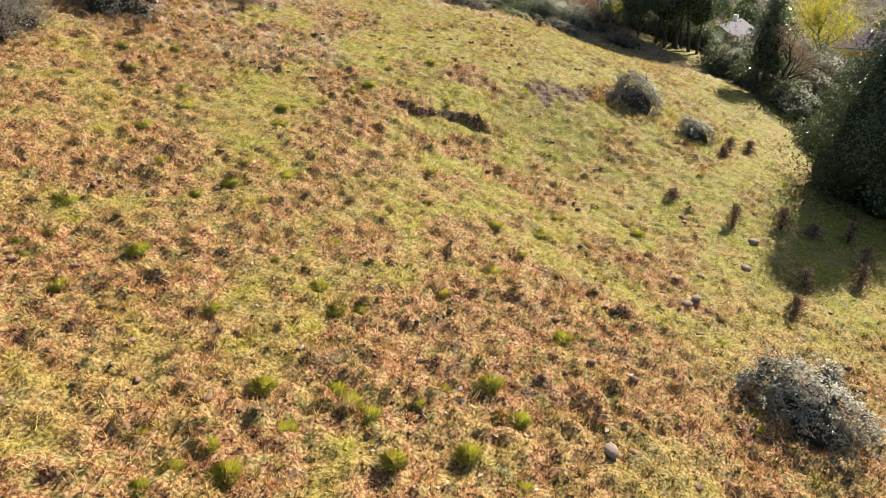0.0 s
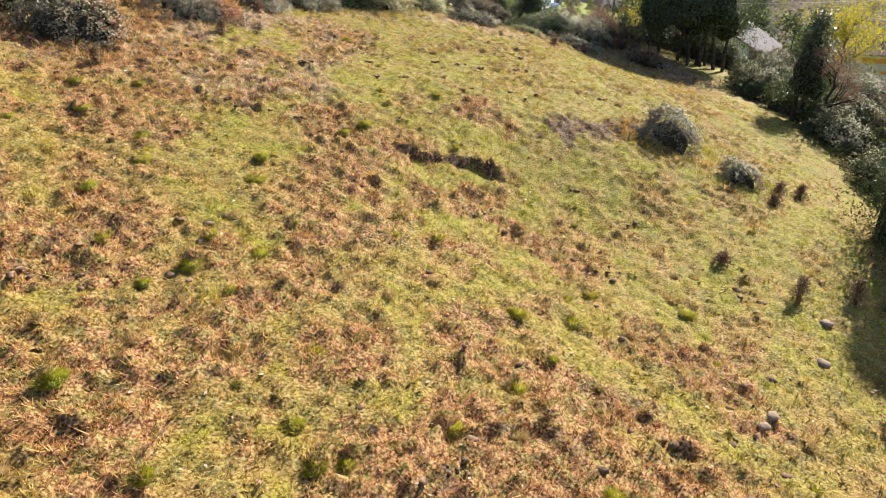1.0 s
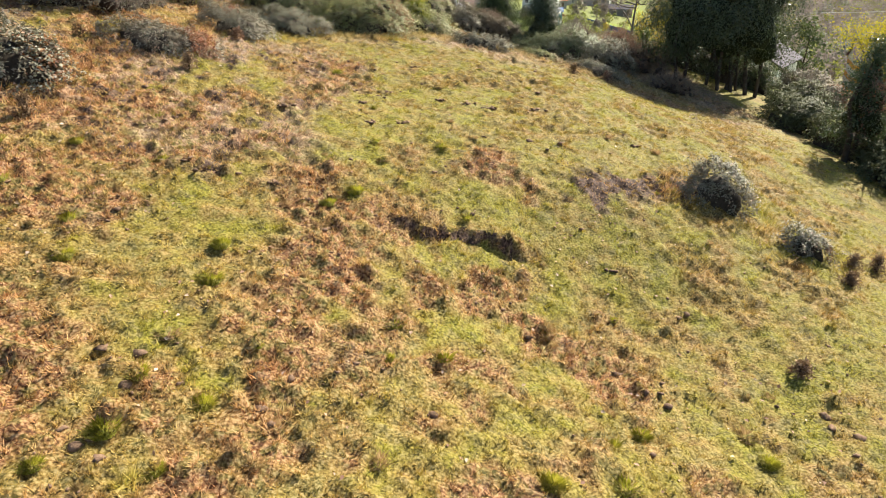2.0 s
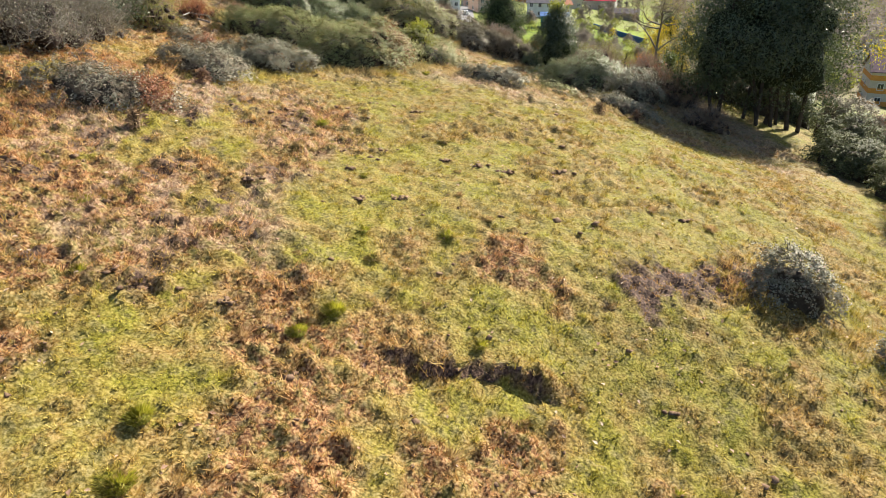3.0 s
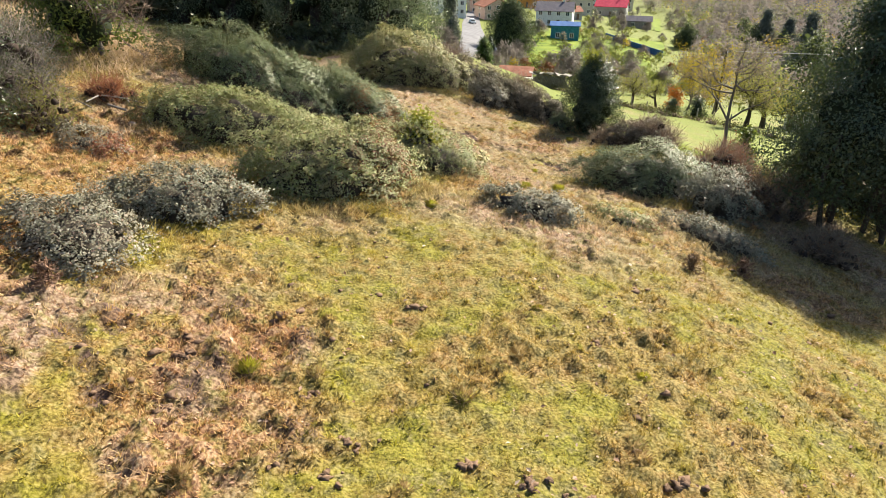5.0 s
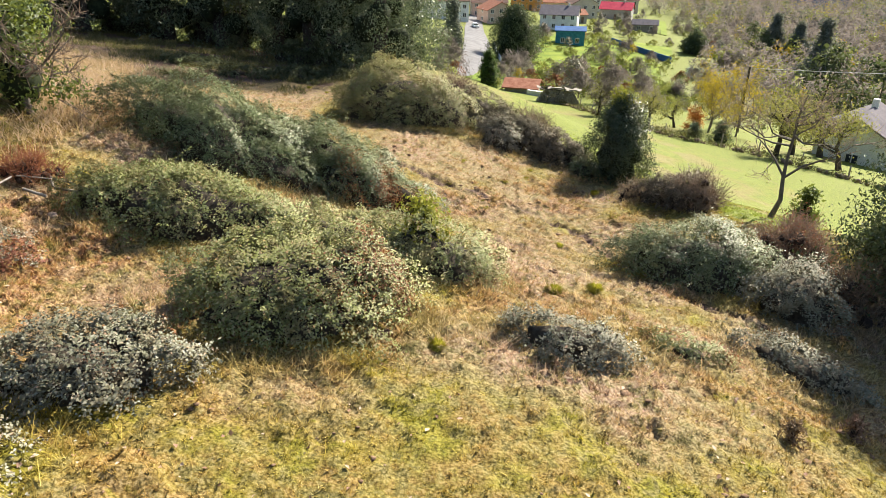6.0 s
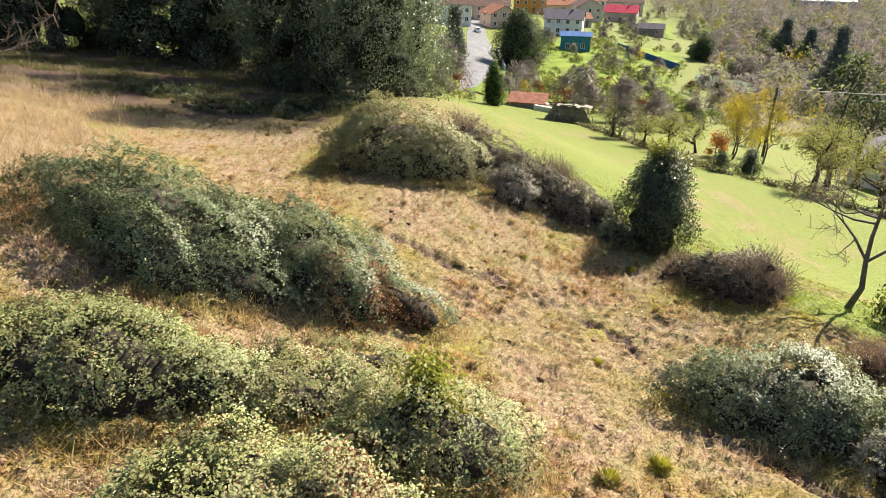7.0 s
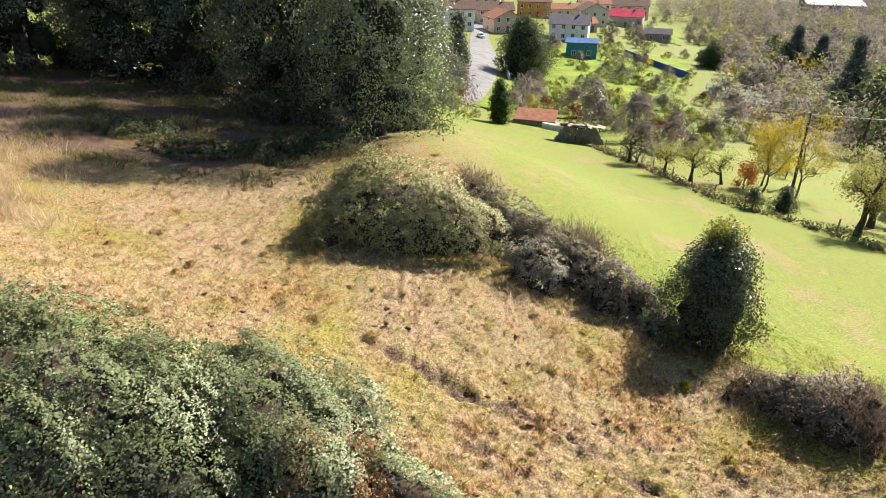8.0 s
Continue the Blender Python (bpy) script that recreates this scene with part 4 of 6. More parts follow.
def crown_points(gen, z0, z1, rx, ry, clumps, per, taper, sigma, low=0.55):
    """Leaf places in clumps over an uneven, tapering crown, and the way out at each."""
    s = gen.random(clumps) ** 0.85
    wide = np.sin(np.pi * np.clip(low + (1 - low) * s, 0, 1) ** 0.8) ** 0.65 * (1 - taper * s)
    wide = np.maximum(wide, 0.12)
    q = gen.uniform(0, 2 * np.pi, clumps)
    uneven = 0.8 + 0.45 * value_noise(2.2 * np.cos(q) + 4, 2.2 * np.sin(q) + 5 * s, int(rx * 10) % 17)
    e = np.sqrt(gen.uniform(0.25, 1.0, clumps)) * wide * uneven
    c = np.stack([rx * e * np.cos(q), ry * e * np.sin(q), z0 + s * (z1 - z0)], -1)
    out = np.stack([np.cos(q), np.sin(q), 1.6 * (s - 0.4)], -1)
    p = np.repeat(c, per, 0) + gen.normal(size=(clumps * per, 3)) * sigma * np.array([1, 1, 0.75])
    return p, np.repeat(out, per, 0)


def evergreen(name, x, y, height, rx, ry, leaf, label, stems=1, crown_from=0.25, seed=0, clumps=330, per=60, size=0.13, taper=0.45, group="", spacing=0.8, sigma=0.3, shoots=0, low=0.55, dense=0.30):
    gen = np.random.default_rng(seed)
    top = thing(name, x, y, at(x, y, 0.08), label, "tree", group)
    for k in range(stems):
        bx = (k - (stems - 1) / 2) * spacing + gen.normal(0, 0.12) if stems > 1 else 0.0
        by = gen.normal(0, 0.4) if stems > 1 else 0.0
        p = np.array([[bx, by, at(x + bx, y + by) - at(x, y)], [bx * 0.97 + gen.normal(0, 0.1 if stems < 5 else 0.28), by + (0 if stems < 5 else gen.normal(0, 0.3)), height * 0.25], [bx * 0.85 + gen.normal(0, 0.2), by * 0.8, height * 0.5], [bx * 0.5, by * 0.6, height * 0.82]])
        r = (0.018 if stems < 5 else 0.0085) * height * gen.uniform(0.7, 1.15)
        part("trunk", mesh_of("trunk", *tube(p, [r * 1.3, r, r * 0.7, r * 0.3], 8), BARK), top)
    z0 = height * crown_from
    # balls added inside the crown to block light and darken its gaps
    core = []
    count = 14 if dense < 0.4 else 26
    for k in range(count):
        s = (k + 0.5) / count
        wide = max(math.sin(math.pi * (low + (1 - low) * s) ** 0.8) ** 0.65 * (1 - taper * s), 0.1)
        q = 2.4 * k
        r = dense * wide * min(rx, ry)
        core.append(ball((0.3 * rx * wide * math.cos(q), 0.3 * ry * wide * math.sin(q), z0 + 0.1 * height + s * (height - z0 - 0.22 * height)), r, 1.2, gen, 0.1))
    tagged(part("bough_mass", mesh_of("bough_mass", *join(core), CROWN_SHADE), top, "added dark balls that shade the inside of the crown"), kind="stuff")
    p, out = crown_points(gen, z0, height - 0.5 * sigma, rx, ry, clumps, per, taper, sigma, low)
    part("crown", leafy_mesh("crown", [soften(leaves(p, out + np.array([0, 0, 0.4]), size, size * 0.5, gen), out + np.array([0, 0, 0.3]), 0.45)], leaf), top)
    if shoots:
        n = shoots * 40
        q = gen.uniform(0, 2 * np.pi, shoots)
        b = np.stack([0.45 * rx * np.cos(q) * gen.random(shoots), 0.45 * ry * np.sin(q) * gen.random(shoots), height * gen.uniform(0.86, 1.0, shoots)], -1)
        pp = np.repeat(b, 40, 0) + np.stack([gen.normal(0, 0.07, n), gen.normal(0, 0.07, n), gen.uniform(-0.15, 0.4, n)], -1)
        part("young_growth", mesh_of("young_growth", *leaves(pp, gen.normal(size=pp.shape), size * 0.9, size * 0.5, gen), YOUNG), top, "yellow-green young shoots")
    return top


FIELD_TREES = "dark evergreen trees at the field edge"
evergreen("evergreen_tree", 14.7, 51.4, 9.6, 4.3, 3.8, EVERGREEN, "multi-stemmed dark evergreen with small glossy leaves at the field edge", 6, 0.16, 301, 380, 120, 0.12, 0.58, FIELD_TREES, 0.62, dense=0.33, sigma=0.36, low=0.3)
evergreen("evergreen_tree", 17.0, 51.0, 11.0, 3.2, 3.4, EVERGREEN, "tall dark evergreen with small glossy leaves beside another", 6, 0.14, 302, 280, 110, 0.12, 0.35, FIELD_TREES, 0.5, dense=0.33, sigma=0.36, low=0.25)
evergreen("holly_tree", 7.2, 66.0, 4.6, 1.75, 1.6, EVERGREEN, "cone-shaped dark holly with yellow-green shoots on top", 1, -0.03, 303, 480, 45, 0.10, 0.08, sigma=0.2, shoots=34, low=0.15, dense=0.38)
evergreen("evergreen_tree", 16.9, 25.6, 8.8, 3.9, 3.6, EVERGREEN, "dark evergreen tree shading the lower field edge", 2, 0.0, 304, 520, 75, 0.11, 0.3, FIELD_TREES, dense=0.4)
evergreen("evergreen_tree", 20.2, 20.6, 6.5, 3.4, 3.4, EVERGREEN, "dark evergreen tree shading the lower field edge", 2, 0.0, 305, 300, 60, 0.12, 0.3, FIELD_TREES, dense=0.4)
evergreen("evergreen_tree", 19.6, 28.4, 9.4, 3.6, 3.4, EVERGREEN, "dark evergreen tree shading the lower field edge", 2, 0.0, 313, 300, 60, 0.12, 0.3, FIELD_TREES, dense=0.4)
evergreen("ivy_clad_tree", 18.0, 39.5, 5.6, 1.7, 1.6, EVERGREEN, "slim tree clad in green ivy beside the field", 2, 0.2, 306, 130, 60, 0.11, 0.3, sigma=0.25)
evergreen("laurel_tree", -15.7, 54.0, 6.5, 2.6, 2.4, LAUREL, "bright green laurel tree at the upper field edge", 2, 0.0, 307, 260, 60, 0.14, 0.35)
evergreen("holly_tree", -15.4, 45.0, 5.6, 2.0, 1.9, EVERGREEN, "dark holly in the thicket of the upper field edge", 2, 0.0, 314, 260, 40, 0.10, 0.25, sigma=0.3, low=0.3, dense=0.3)
bare_tree("small_tree", -14.6, 53.6, 6.0, 0.10, "leafless grey-brown small tree above cut branches", 315, None, 0, 0.08, spread=0.9, limbs=9, first=0.15, twigs=2600, twig=BROWN_TWIGS)
evergreen("laurel_shrub", -2.0, 49.2, 2.1, 1.15, 0.9, YOUNG, "young yellow-green shrub growing through brambles", 3, 0.3, 308, 60, 22, 0.11, 0.5, sigma=0.2, spacing=0.4, dense=0.2)
bare_tree("small_tree", 19.0, 38.8, 4.2, 0.12, "leafless reddish-brown small tree at the field edge", 309, RUSSET, 700, 0.08, spread=0.7, limbs=8, twigs=1400, scatter=0.2, bark=BARK, twig=BROWN_TWIGS)
bare_tree("small_tree", 12.4, 59.8, 6.2, 0.10, "nearly leafless small tree with grey branches beside the meadow", 310, OLIVE, 700, 0.08, spread=1.0, limbs=11, first=0.25, scatter=0.25, twigs=1300, up=0.55, twig=BROWN_TWIGS)
evergreen("laurel_shrub", 13.2, 58.6, 1.8, 0.6, 0.6, LAUREL, "young broad-leaved green shrub by a small tree", 1, 0.1, 312, 26, 40, 0.16, 0.3, sigma=0.18)
WOOD_EDGE = [(-6.9, 86.2, 17, 4.9), (-5.4, 94.5, 14, 3.4), (-14.5, 98, 22, 5.6), (-22, 116, 22, 6.0), (-28.5, 117, 23, 6), (-35, 115, 22, 6), (-42, 110, 21, 6), (-49, 102, 19, 6), (-55, 92, 17, 5.6),
             # added behind the front trees to block sun and shade the ground
             (-11.4, 93.2, 19, 5.0), (-10.4, 102, 20, 5.4), (-14.6, 108, 22, 5.6), (-19.5, 107, 22, 5.4), (-24.5, 103.5, 19, 4.8), (-31, 107, 20, 5), (-37.5, 103, 19, 5), (-24.5, 111, 20, 4.6), (-28, 109, 20, 5), (-34.5, 111, 20, 5), (-42, 104, 18, 5), (-17, 119, 22, 6.5), (-25, 123, 24, 6.5), (-32, 122, 24, 6.5), (-40, 119, 23, 6.5), (-48, 113, 22, 6.5)]
for k, (x, y, h, r) in enumerate(WOOD_EDGE):
    evergreen("evergreen_tree", x, y, h, r, r, WOOD_LEAVES, "tall dark evergreen at the shaded wood edge", 2, 0.0, 320 + k, 320 if k == 0 else 220 if k < 4 else 130 if k < 16 else 60, 110 if k < 4 else 80, 0.16 if k == 0 else 0.22 if k < 4 else 0.28, 0.1, "trees of the wood edge", sigma=0.55, low=0.3, dense=0.2)
for k, (x, y, w, h) in enumerate([(-13.5, 92.0, 6, 2.2), (-19, 110, 8, 3.0), (-28, 112, 8, 3.2), (-36, 110, 8, 3.2), (-44, 104, 8, 3.2), (-6.5, 89.5, 5, 2.2), (-15.6, 79.4, 4.5, 0.7), (-12.2, 80.6, 4.0, 0.8), (-9.6, 82.2, 3.6, 0.8), (-20.0, 82.4, 4.5, 0.8)]):
    # the dark leaf colour also paints in the shade beneath the wood
    bramble(x, y, w, 4.0, h, HEDGE_GREEN, "dark undergrowth beneath the trees of the wood edge", 0, 370 + k, density=16, size=0.14, canes=6, name="undergrowth_bush", group="undergrowth of the wood edge")
bare_tree("small_tree", -23.8, 107, 7.0, 0.14, "small yellow-green tree catching light at the wood edge", 335, LAUREL, 1800, 0.15, limbs=8, scatter=0.4)


# ---- tufts, weeds, stones and litter of the pasture ----
def tuft_mesh(name, blades, height, spread, width, leaf, gen, stiff=0.5):
    """A tuft of curved two-piece blades."""
    n = blades
    q, e = gen.uniform(0, 2 * np.pi, n), np.sqrt(gen.random(n)) * spread
    base = np.stack([np.cos(q) * e, np.sin(q) * e, -0.02 + 0 * q], -1)
    way = np.stack([np.cos(q) * (0.15 + stiff * e / spread), np.sin(q) * (0.15 + stiff * e / spread), np.ones(n)], -1) + gen.normal(0, 0.22, (n, 3)) * [1, 1, 0.3]
    h = height * gen.uniform(0.55, 1.15, (n, 1))
    side = np.stack([-np.sin(q), np.cos(q), 0 * q], -1) * width * gen.uniform(0.6, 1.3, (n, 1))
    mid = base + way * h * 0.6
    tip = base + way * h + np.stack([np.cos(q), np.sin(q), -0.3 + 0 * q], -1) * h * 0.22
    v = np.stack([base - side, base + side, mid + side * 0.8, mid - side * 0.8, tip], 1).reshape(-1, 3)
    k = 5 * np.arange(n)[:, None]
    dome = np.stack([np.cos(q) * e / spread, np.sin(q) * e / spread, 0.5 + 0 * q], -1) + gen.normal(0, 0.2, (n, 3))
    dome /= np.linalg.norm(dome, axis=1, keepdims=True)
    return mesh_of(name, v, np.concatenate([k + [0, 1, 2], k + [0, 2, 3], k + [3, 2, 4]]), leaf, None, False, np.repeat(dome, 5, 0))


gen = np.random.default_rng(41)
TUFTS = [tuft_mesh("grass_tussock", 620, 0.19, 0.22, 0.0095, RUSH, gen, 0.35) for _ in range(4)]
FRONT_TUFTS = [(-2.3, 13.0), (-1.8, 13.1), (-4.7, 12.3), (-5.1, 10.7), (-2.0, 10.4), (-1.7, 10.0), (-0.8, 8.7), (-4.1, 8.1), (-3.3, 8.1), (-0.1, 14.3), (0.9, 11.0), (1.0, 10.3), (1.4, 10.2), (2.6, 13.0), (0.0, 10.9), (-0.5, 10.4), (-1.3, 9.8), (-7.9, 12.6), (-9.1, 13.6), (-9.2, 15.9), (0.4, 9.1), (-3.7, 8.6), (-2.7, 9.2), (-6.8, 14.0), (-2.8, 13.9), (-3.2, 10.2), (1.3, 8.6), (-4.4, 7.6)]
UPPER_TUFTS = [(-4.5, 18.8), (-6.5, 17.2), (-4.8, 17.4), (-1.5, 20.8), (6.1, 20.0), (2.1, 16.7), (1.5, 18.4), (-5.3, 22.2), (-5.4, 23.4), (-8.3, 22.2), (3.6, 20.4), (-3.4, 26.0), (-2.8, 26.7), (-5.8, 18.0), (1.6, 48.8), (2.9, 49.6), (2.7, 55.2), (5.4, 62.5), (-1.5, 44.5), (-10.8, 24.5), (-11.6, 26.0), (-12.2, 23.2), (-10.0, 26.8), (-9.0, 20.5)]
for k, (x, y) in enumerate(FRONT_TUFTS + UPPER_TUFTS):
    s = gen.uniform(0.5, 0.95)
    ob = part("grass_tussock", TUFTS[k % 4])
    ob.matrix_world = pose(x, y, float(ground_z(np.array([x]), np.array([y]))[0]) - 0.01, 0, 0, 57 * k) @ Matrix.Diagonal((s * 1.1, s, s * gen.uniform(0.7, 1.1), 1))
    tagged(ob, "bright green rush tussock standing in dead grass", "grass", "tussocks on the pasture")


HUMMOCKS = [tuft_mesh("dry_tussock", 150, 0.14, 0.13, 0.0085, m, gen, 0.6) for m in (DRY_TUFT, DRY_TUFT, RUSH, DRY_TUFT)]
placed = 0
while placed < 290:
    x, y = (gen.uniform(-10, 8), gen.uniform(8, 40)) if placed < 175 else (gen.uniform(-14, 6), gen.uniform(57, 80))
    c = cover(np.array([x]), np.array([y]))[0]
    if gen.random() > 0.1 + 1.1 * c[0] + 0.6 * c[3] or x > meadow_edge(y) - 0.5:
        continue
    s = gen.uniform(0.5, 1.15)
    ob = part("dry_tussock", HUMMOCKS[placed % 4])
    ob.matrix_world = pose(x, y, float(ground_z(np.array([x]), np.array([y]))[0]) - 0.01, 0, 0, 57 * placed) @ Matrix.Diagonal((s * gen.uniform(1, 1.5), s, s * gen.uniform(0.7, 1.1), 1))
    tagged(ob, "low tussock of withered and green grass on the pasture", "grass", "small tussocks on the pasture")
    placed += 1


def scattered_tufts(name, n, region, height, width, per, leaf, label, category, seed, spread=0.09, bend=0.5):
    """Loose taller grass over a region given by a weight function."""
    gen = np.random.default_rng(seed)
    x, y = gen.uniform(region[0], region[1], n), gen.uniform(region[2], region[3], n)
    keep = gen.random(n) < region[4](x, y)
    x, y = x[keep], y[keep]
    v, f, att, nrm, tone = blade_patch(len(x), gen, x, y, np.full(len(x), height), width, per, spread)
    tagged(part(name, mesh_of(name, v, f, leaf, att, False, nrm, tone=tone)), label, category, kind="stuff")


def clumpy(x, y):
    c = cover(x, y)
    return smooth(0.62, 0.72, fbm(x / 0.8, y / 0.8, 51)) * (0.2 + c[:, 0] + 0.5 * c[:, 3]) * (x < meadow_edge(y))


def round_bushes(x, y):
    """Near the feet of the bushes, where nothing grazes."""
    w = np.zeros(len(x))
    for b in FIELD_BUSHES + EDGE_BUSHES:
        q = np.hypot((x - b[0]) / (b[2] / 2 + 0.35), (y - b[1]) / (b[3] / 2 + 0.35))
        w = np.maximum(w, np.exp(-((q - 1.0) / 0.14) ** 2) * 0.9)
    w = np.maximum(w, 0.8 * np.exp(-((y - ledge_line(x) - 0.12) / 0.12) ** 2) * (np.abs(x) < 1.8))
    return w * smooth(0.35, 0.6, fbm(x / 0.9, y / 0.9, 52)) * (x > -13)


def bracken_bank(x, y):
    edge = np.interp(y, [50, 53, 58, 64, 72, 84], [-12.6, -11.8, -12.2, -13.5, -17.5, -25])
    return smooth(0, 1.6, edge - x + 1.5 * (fbm(x / 2, y / 2, 55) - 0.5)) * smooth(50, 53, y) * smooth(0.38, 0.62, fbm(x / 1.7, y / 1.7, 53)) * (1 - 0.6 * smooth(66, 80, y))


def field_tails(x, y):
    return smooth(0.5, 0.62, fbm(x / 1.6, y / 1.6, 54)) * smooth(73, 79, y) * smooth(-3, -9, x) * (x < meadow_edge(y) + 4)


scattered_tufts("rough_grass", 44000, (-13, 12, 8, 76, clumpy), 0.11, 0.014, 9, BLADES, "rough tufts of dead and green grass over the pasture", "grass", 61, 0.07)
scattered_tufts("long_grass", 110000, (-13, 13, 24, 74, round_bushes), 0.24, 0.013, 6, BLADES, "long yellow-green grass round the feet of the brambles", "grass", 62, 0.08)
scattered_tufts("tall_dry_grass", 24000, (-30, -11, 50, 84, bracken_bank), 0.5, 0.011, 6, TALL_DRY, "tall dry orange grass and dead bracken on the bank", "grass", 63, 0.14)
scattered_tufts("shade_grass", 34000, (-42, -6, 64, 112, field_tails), 0.36, 0.02, 6, SHADE_GRASS, "rough grass tufts coloured darker for the shade of the wood edge", "grass", 64, 0.1)


def build_litter():
    """Fallen leaves and small earth clods, too many to count."""
    gen = np.random.default_rng(71)
    n = 5200
    x, y = gen.uniform(-12, 12, n), gen.uniform(8, 68, n)
    keep = (x < meadow_edge(y)) & (gen.random(n) < 0.25 + smooth(0.45, 0.7, fbm(x / 3, y / 3, 72)))
    x, y = x[keep], y[keep]
    p = np.stack([x, y, ground_z(x, y) + 0.035], -1)
    v, f = leaves(p, np.tile([[0, 0, 1.5]], (len(p), 1)), 0.10, 0.065, gen, 0.1, 0.5)
    litter_shade = leaf_material("fallen_leaves", [(0, (0.16, 0.08, 0.05)), (0.4, (0.38, 0.24, 0.16)), (1, (0.58, 0.46, 0.35))], 0.7, 0.2, 0.3, (0.5, 0.35, 0.2))
    tagged(part("fallen_leaves", mesh_of("fallen_leaves", v, f, litter_shade)), "dry fallen leaves and pale chaff on the turf", "leaves", kind="stuff")
    earth = plain_material("dark_earth", (0.10, 0.062, 0.04), (0.24, 0.155, 0.1), 9.0, 0.95, 0.6, 40.0)
    n = 7000
    x, y = gen.uniform(-11, 11, n), gen.uniform(8, 66, n)
    c = cover(x, y)
    keep = (x < meadow_edge(y) - 0.5) & (gen.random(n) < (0.13 + 0.6 * c[:, 0] + 0.8 * c[:, 2] + 0.3 * c[:, 3]) * smooth(0.4, 0.66, fbm(x / 1.4, y / 1.4, 73)))
    x, y = x[keep], y[keep]
    z = ground_z(x, y)
    pieces = [ball((a, b, d + 0.01), 0.024 + 0.11 * gen.random() ** 3, 0.42, gen, 0.42, 1) for a, b, d in zip(x, y, z)]
    tagged(part("earth_clods", mesh_of("earth_clods", *join(pieces), earth)), "dark clods of trampled earth on the turf", "earth", kind="stuff")
    for k, (a, b) in enumerate([(-3.3, 33.0), (-2.8, 34.1), (-2.5, 35.0), (-0.6, 34.8), (1.3, 34.2), (-1.8, 31.6), (6.3, 33.2), (-5.5, 31.1), (-5.6, 35.1), (-5.7, 36.4), (0.5, 34.5), (2.9, 34.8), (-3.4, 36.0), (-1.8, 39.3), (-2.8, 31.3), (-5.0, 26.5), (2.2, 38.6)]):
        lumps = [ball((gen.normal(0, 0.14), gen.normal(0, 0.08), 0.0), gen.uniform(0.03, 0.11) * gen.uniform(0.6, 1), gen.uniform(0.35, 0.6), gen, 0.45) for _ in range(9)]
        ob = part("earth_heap", mesh_of("earth_heap", *join(lumps), earth))
        ob.location = (a, b, float(ground_z(np.array([a]), np.array([b]))[0]))
        tagged(ob, "small heap of dark earth pushed up in the turf", "earth", "earth heaps on the turf", "stuff")


build_litter()


def stone(x, y, size, seed, name="field_stone", label="pale weathered stone lying in the grass", sink=0.3):
    gen = np.random.default_rng(seed)
    v, f = ball((0, 0, 0), size, 0.62, gen, 0.10)
    ob = part(name, mesh_of(name, v * [1.25, 0.9, 1], f, STONE))
    ob.location, ob.rotation_euler = (x, y, float(ground_z(np.array([x]), np.array([y]))[0]) + size * sink * 0.6), (0, 0, seed)
    return tagged(ob, label, "stone", "stones in the pasture")


for k, (x, y, s) in enumerate([(9.0, 18.5, 0.16), (6.3, 15.7, 0.13), (6.7, 16.1, 0.14), (3.0, 9.7, 0.15), (9.9, 20.2, 0.15), (-11.2, 50.0, 0.16), (-11.6, 48.6, 0.14)]):
    stone(x, y, s, 800 + k)


def dead_weed(x, y, height, seed, label="dead brown weed stalks standing in the grass"):
    gen = np.random.default_rng(seed)
    top = thing("dead_weed", x, y, float(ground_z(np.array([x]), np.array([y]))[0]) - 0.02, label, "weed", "dead weeds at the field edge")
    for k in range(9):
        q, e = gen.uniform(0, 2 * np.pi), gen.uniform(0.03, 0.22)
        p = np.array([[0.05 * np.cos(q), 0.05 * np.sin(q), 0], [e * 0.4 * np.cos(q), e * 0.4 * np.sin(q), 0.55 * height], [e * np.cos(q), e * np.sin(q), height * gen.uniform(0.8, 1.1)]])
        part("stalk", mesh_of("stalk", *tube(p, [0.012, 0.009, 0.004], 4), CANES), top)
    n = 420
    q, e, t = gen.uniform(0, 2 * np.pi, n), gen.uniform(0, 0.34, n), gen.uniform(0.05, 1, n)
    pts = np.stack([e * (1.15 - 0.8 * t) * np.cos(q), e * (1.15 - 0.8 * t) * np.sin(q), t * height], -1)
    tagged(part("withered_leaf_mass", mesh_of("withered_leaf_mass", *leaves(pts, gen.normal(size=pts.shape), 0.11, 0.035, gen), DRY_STEMS), top), kind="stuff")


for k, (x, y, h) in enumerate([(9.6, 21.2, 0.8), (11.3, 21.4, 0.8), (10.5, 17.9, 0.6), (9.5, 16.3, 0.6), (12.3, 21.2, 0.5), (8.1, 23.0, 0.4), (13.7, 21.4, 0.8), (13.4, 19.8, 0.8), (12.6, 18.6, 0.7), (12.0, 28.2, 0.5), (13.0, 28.6, 0.5), (11.4, 27.2, 0.45), (-8.6, 37.6, 0.5), (-9.4, 35.6, 0.5), (-9.0, 33.0, 0.5), (-11.6, 27.6, 0.6), (7.6, 44.2, 0.6), (5.8, 43.4, 0.5)]):
    dead_weed(x, y, h, 850 + k)


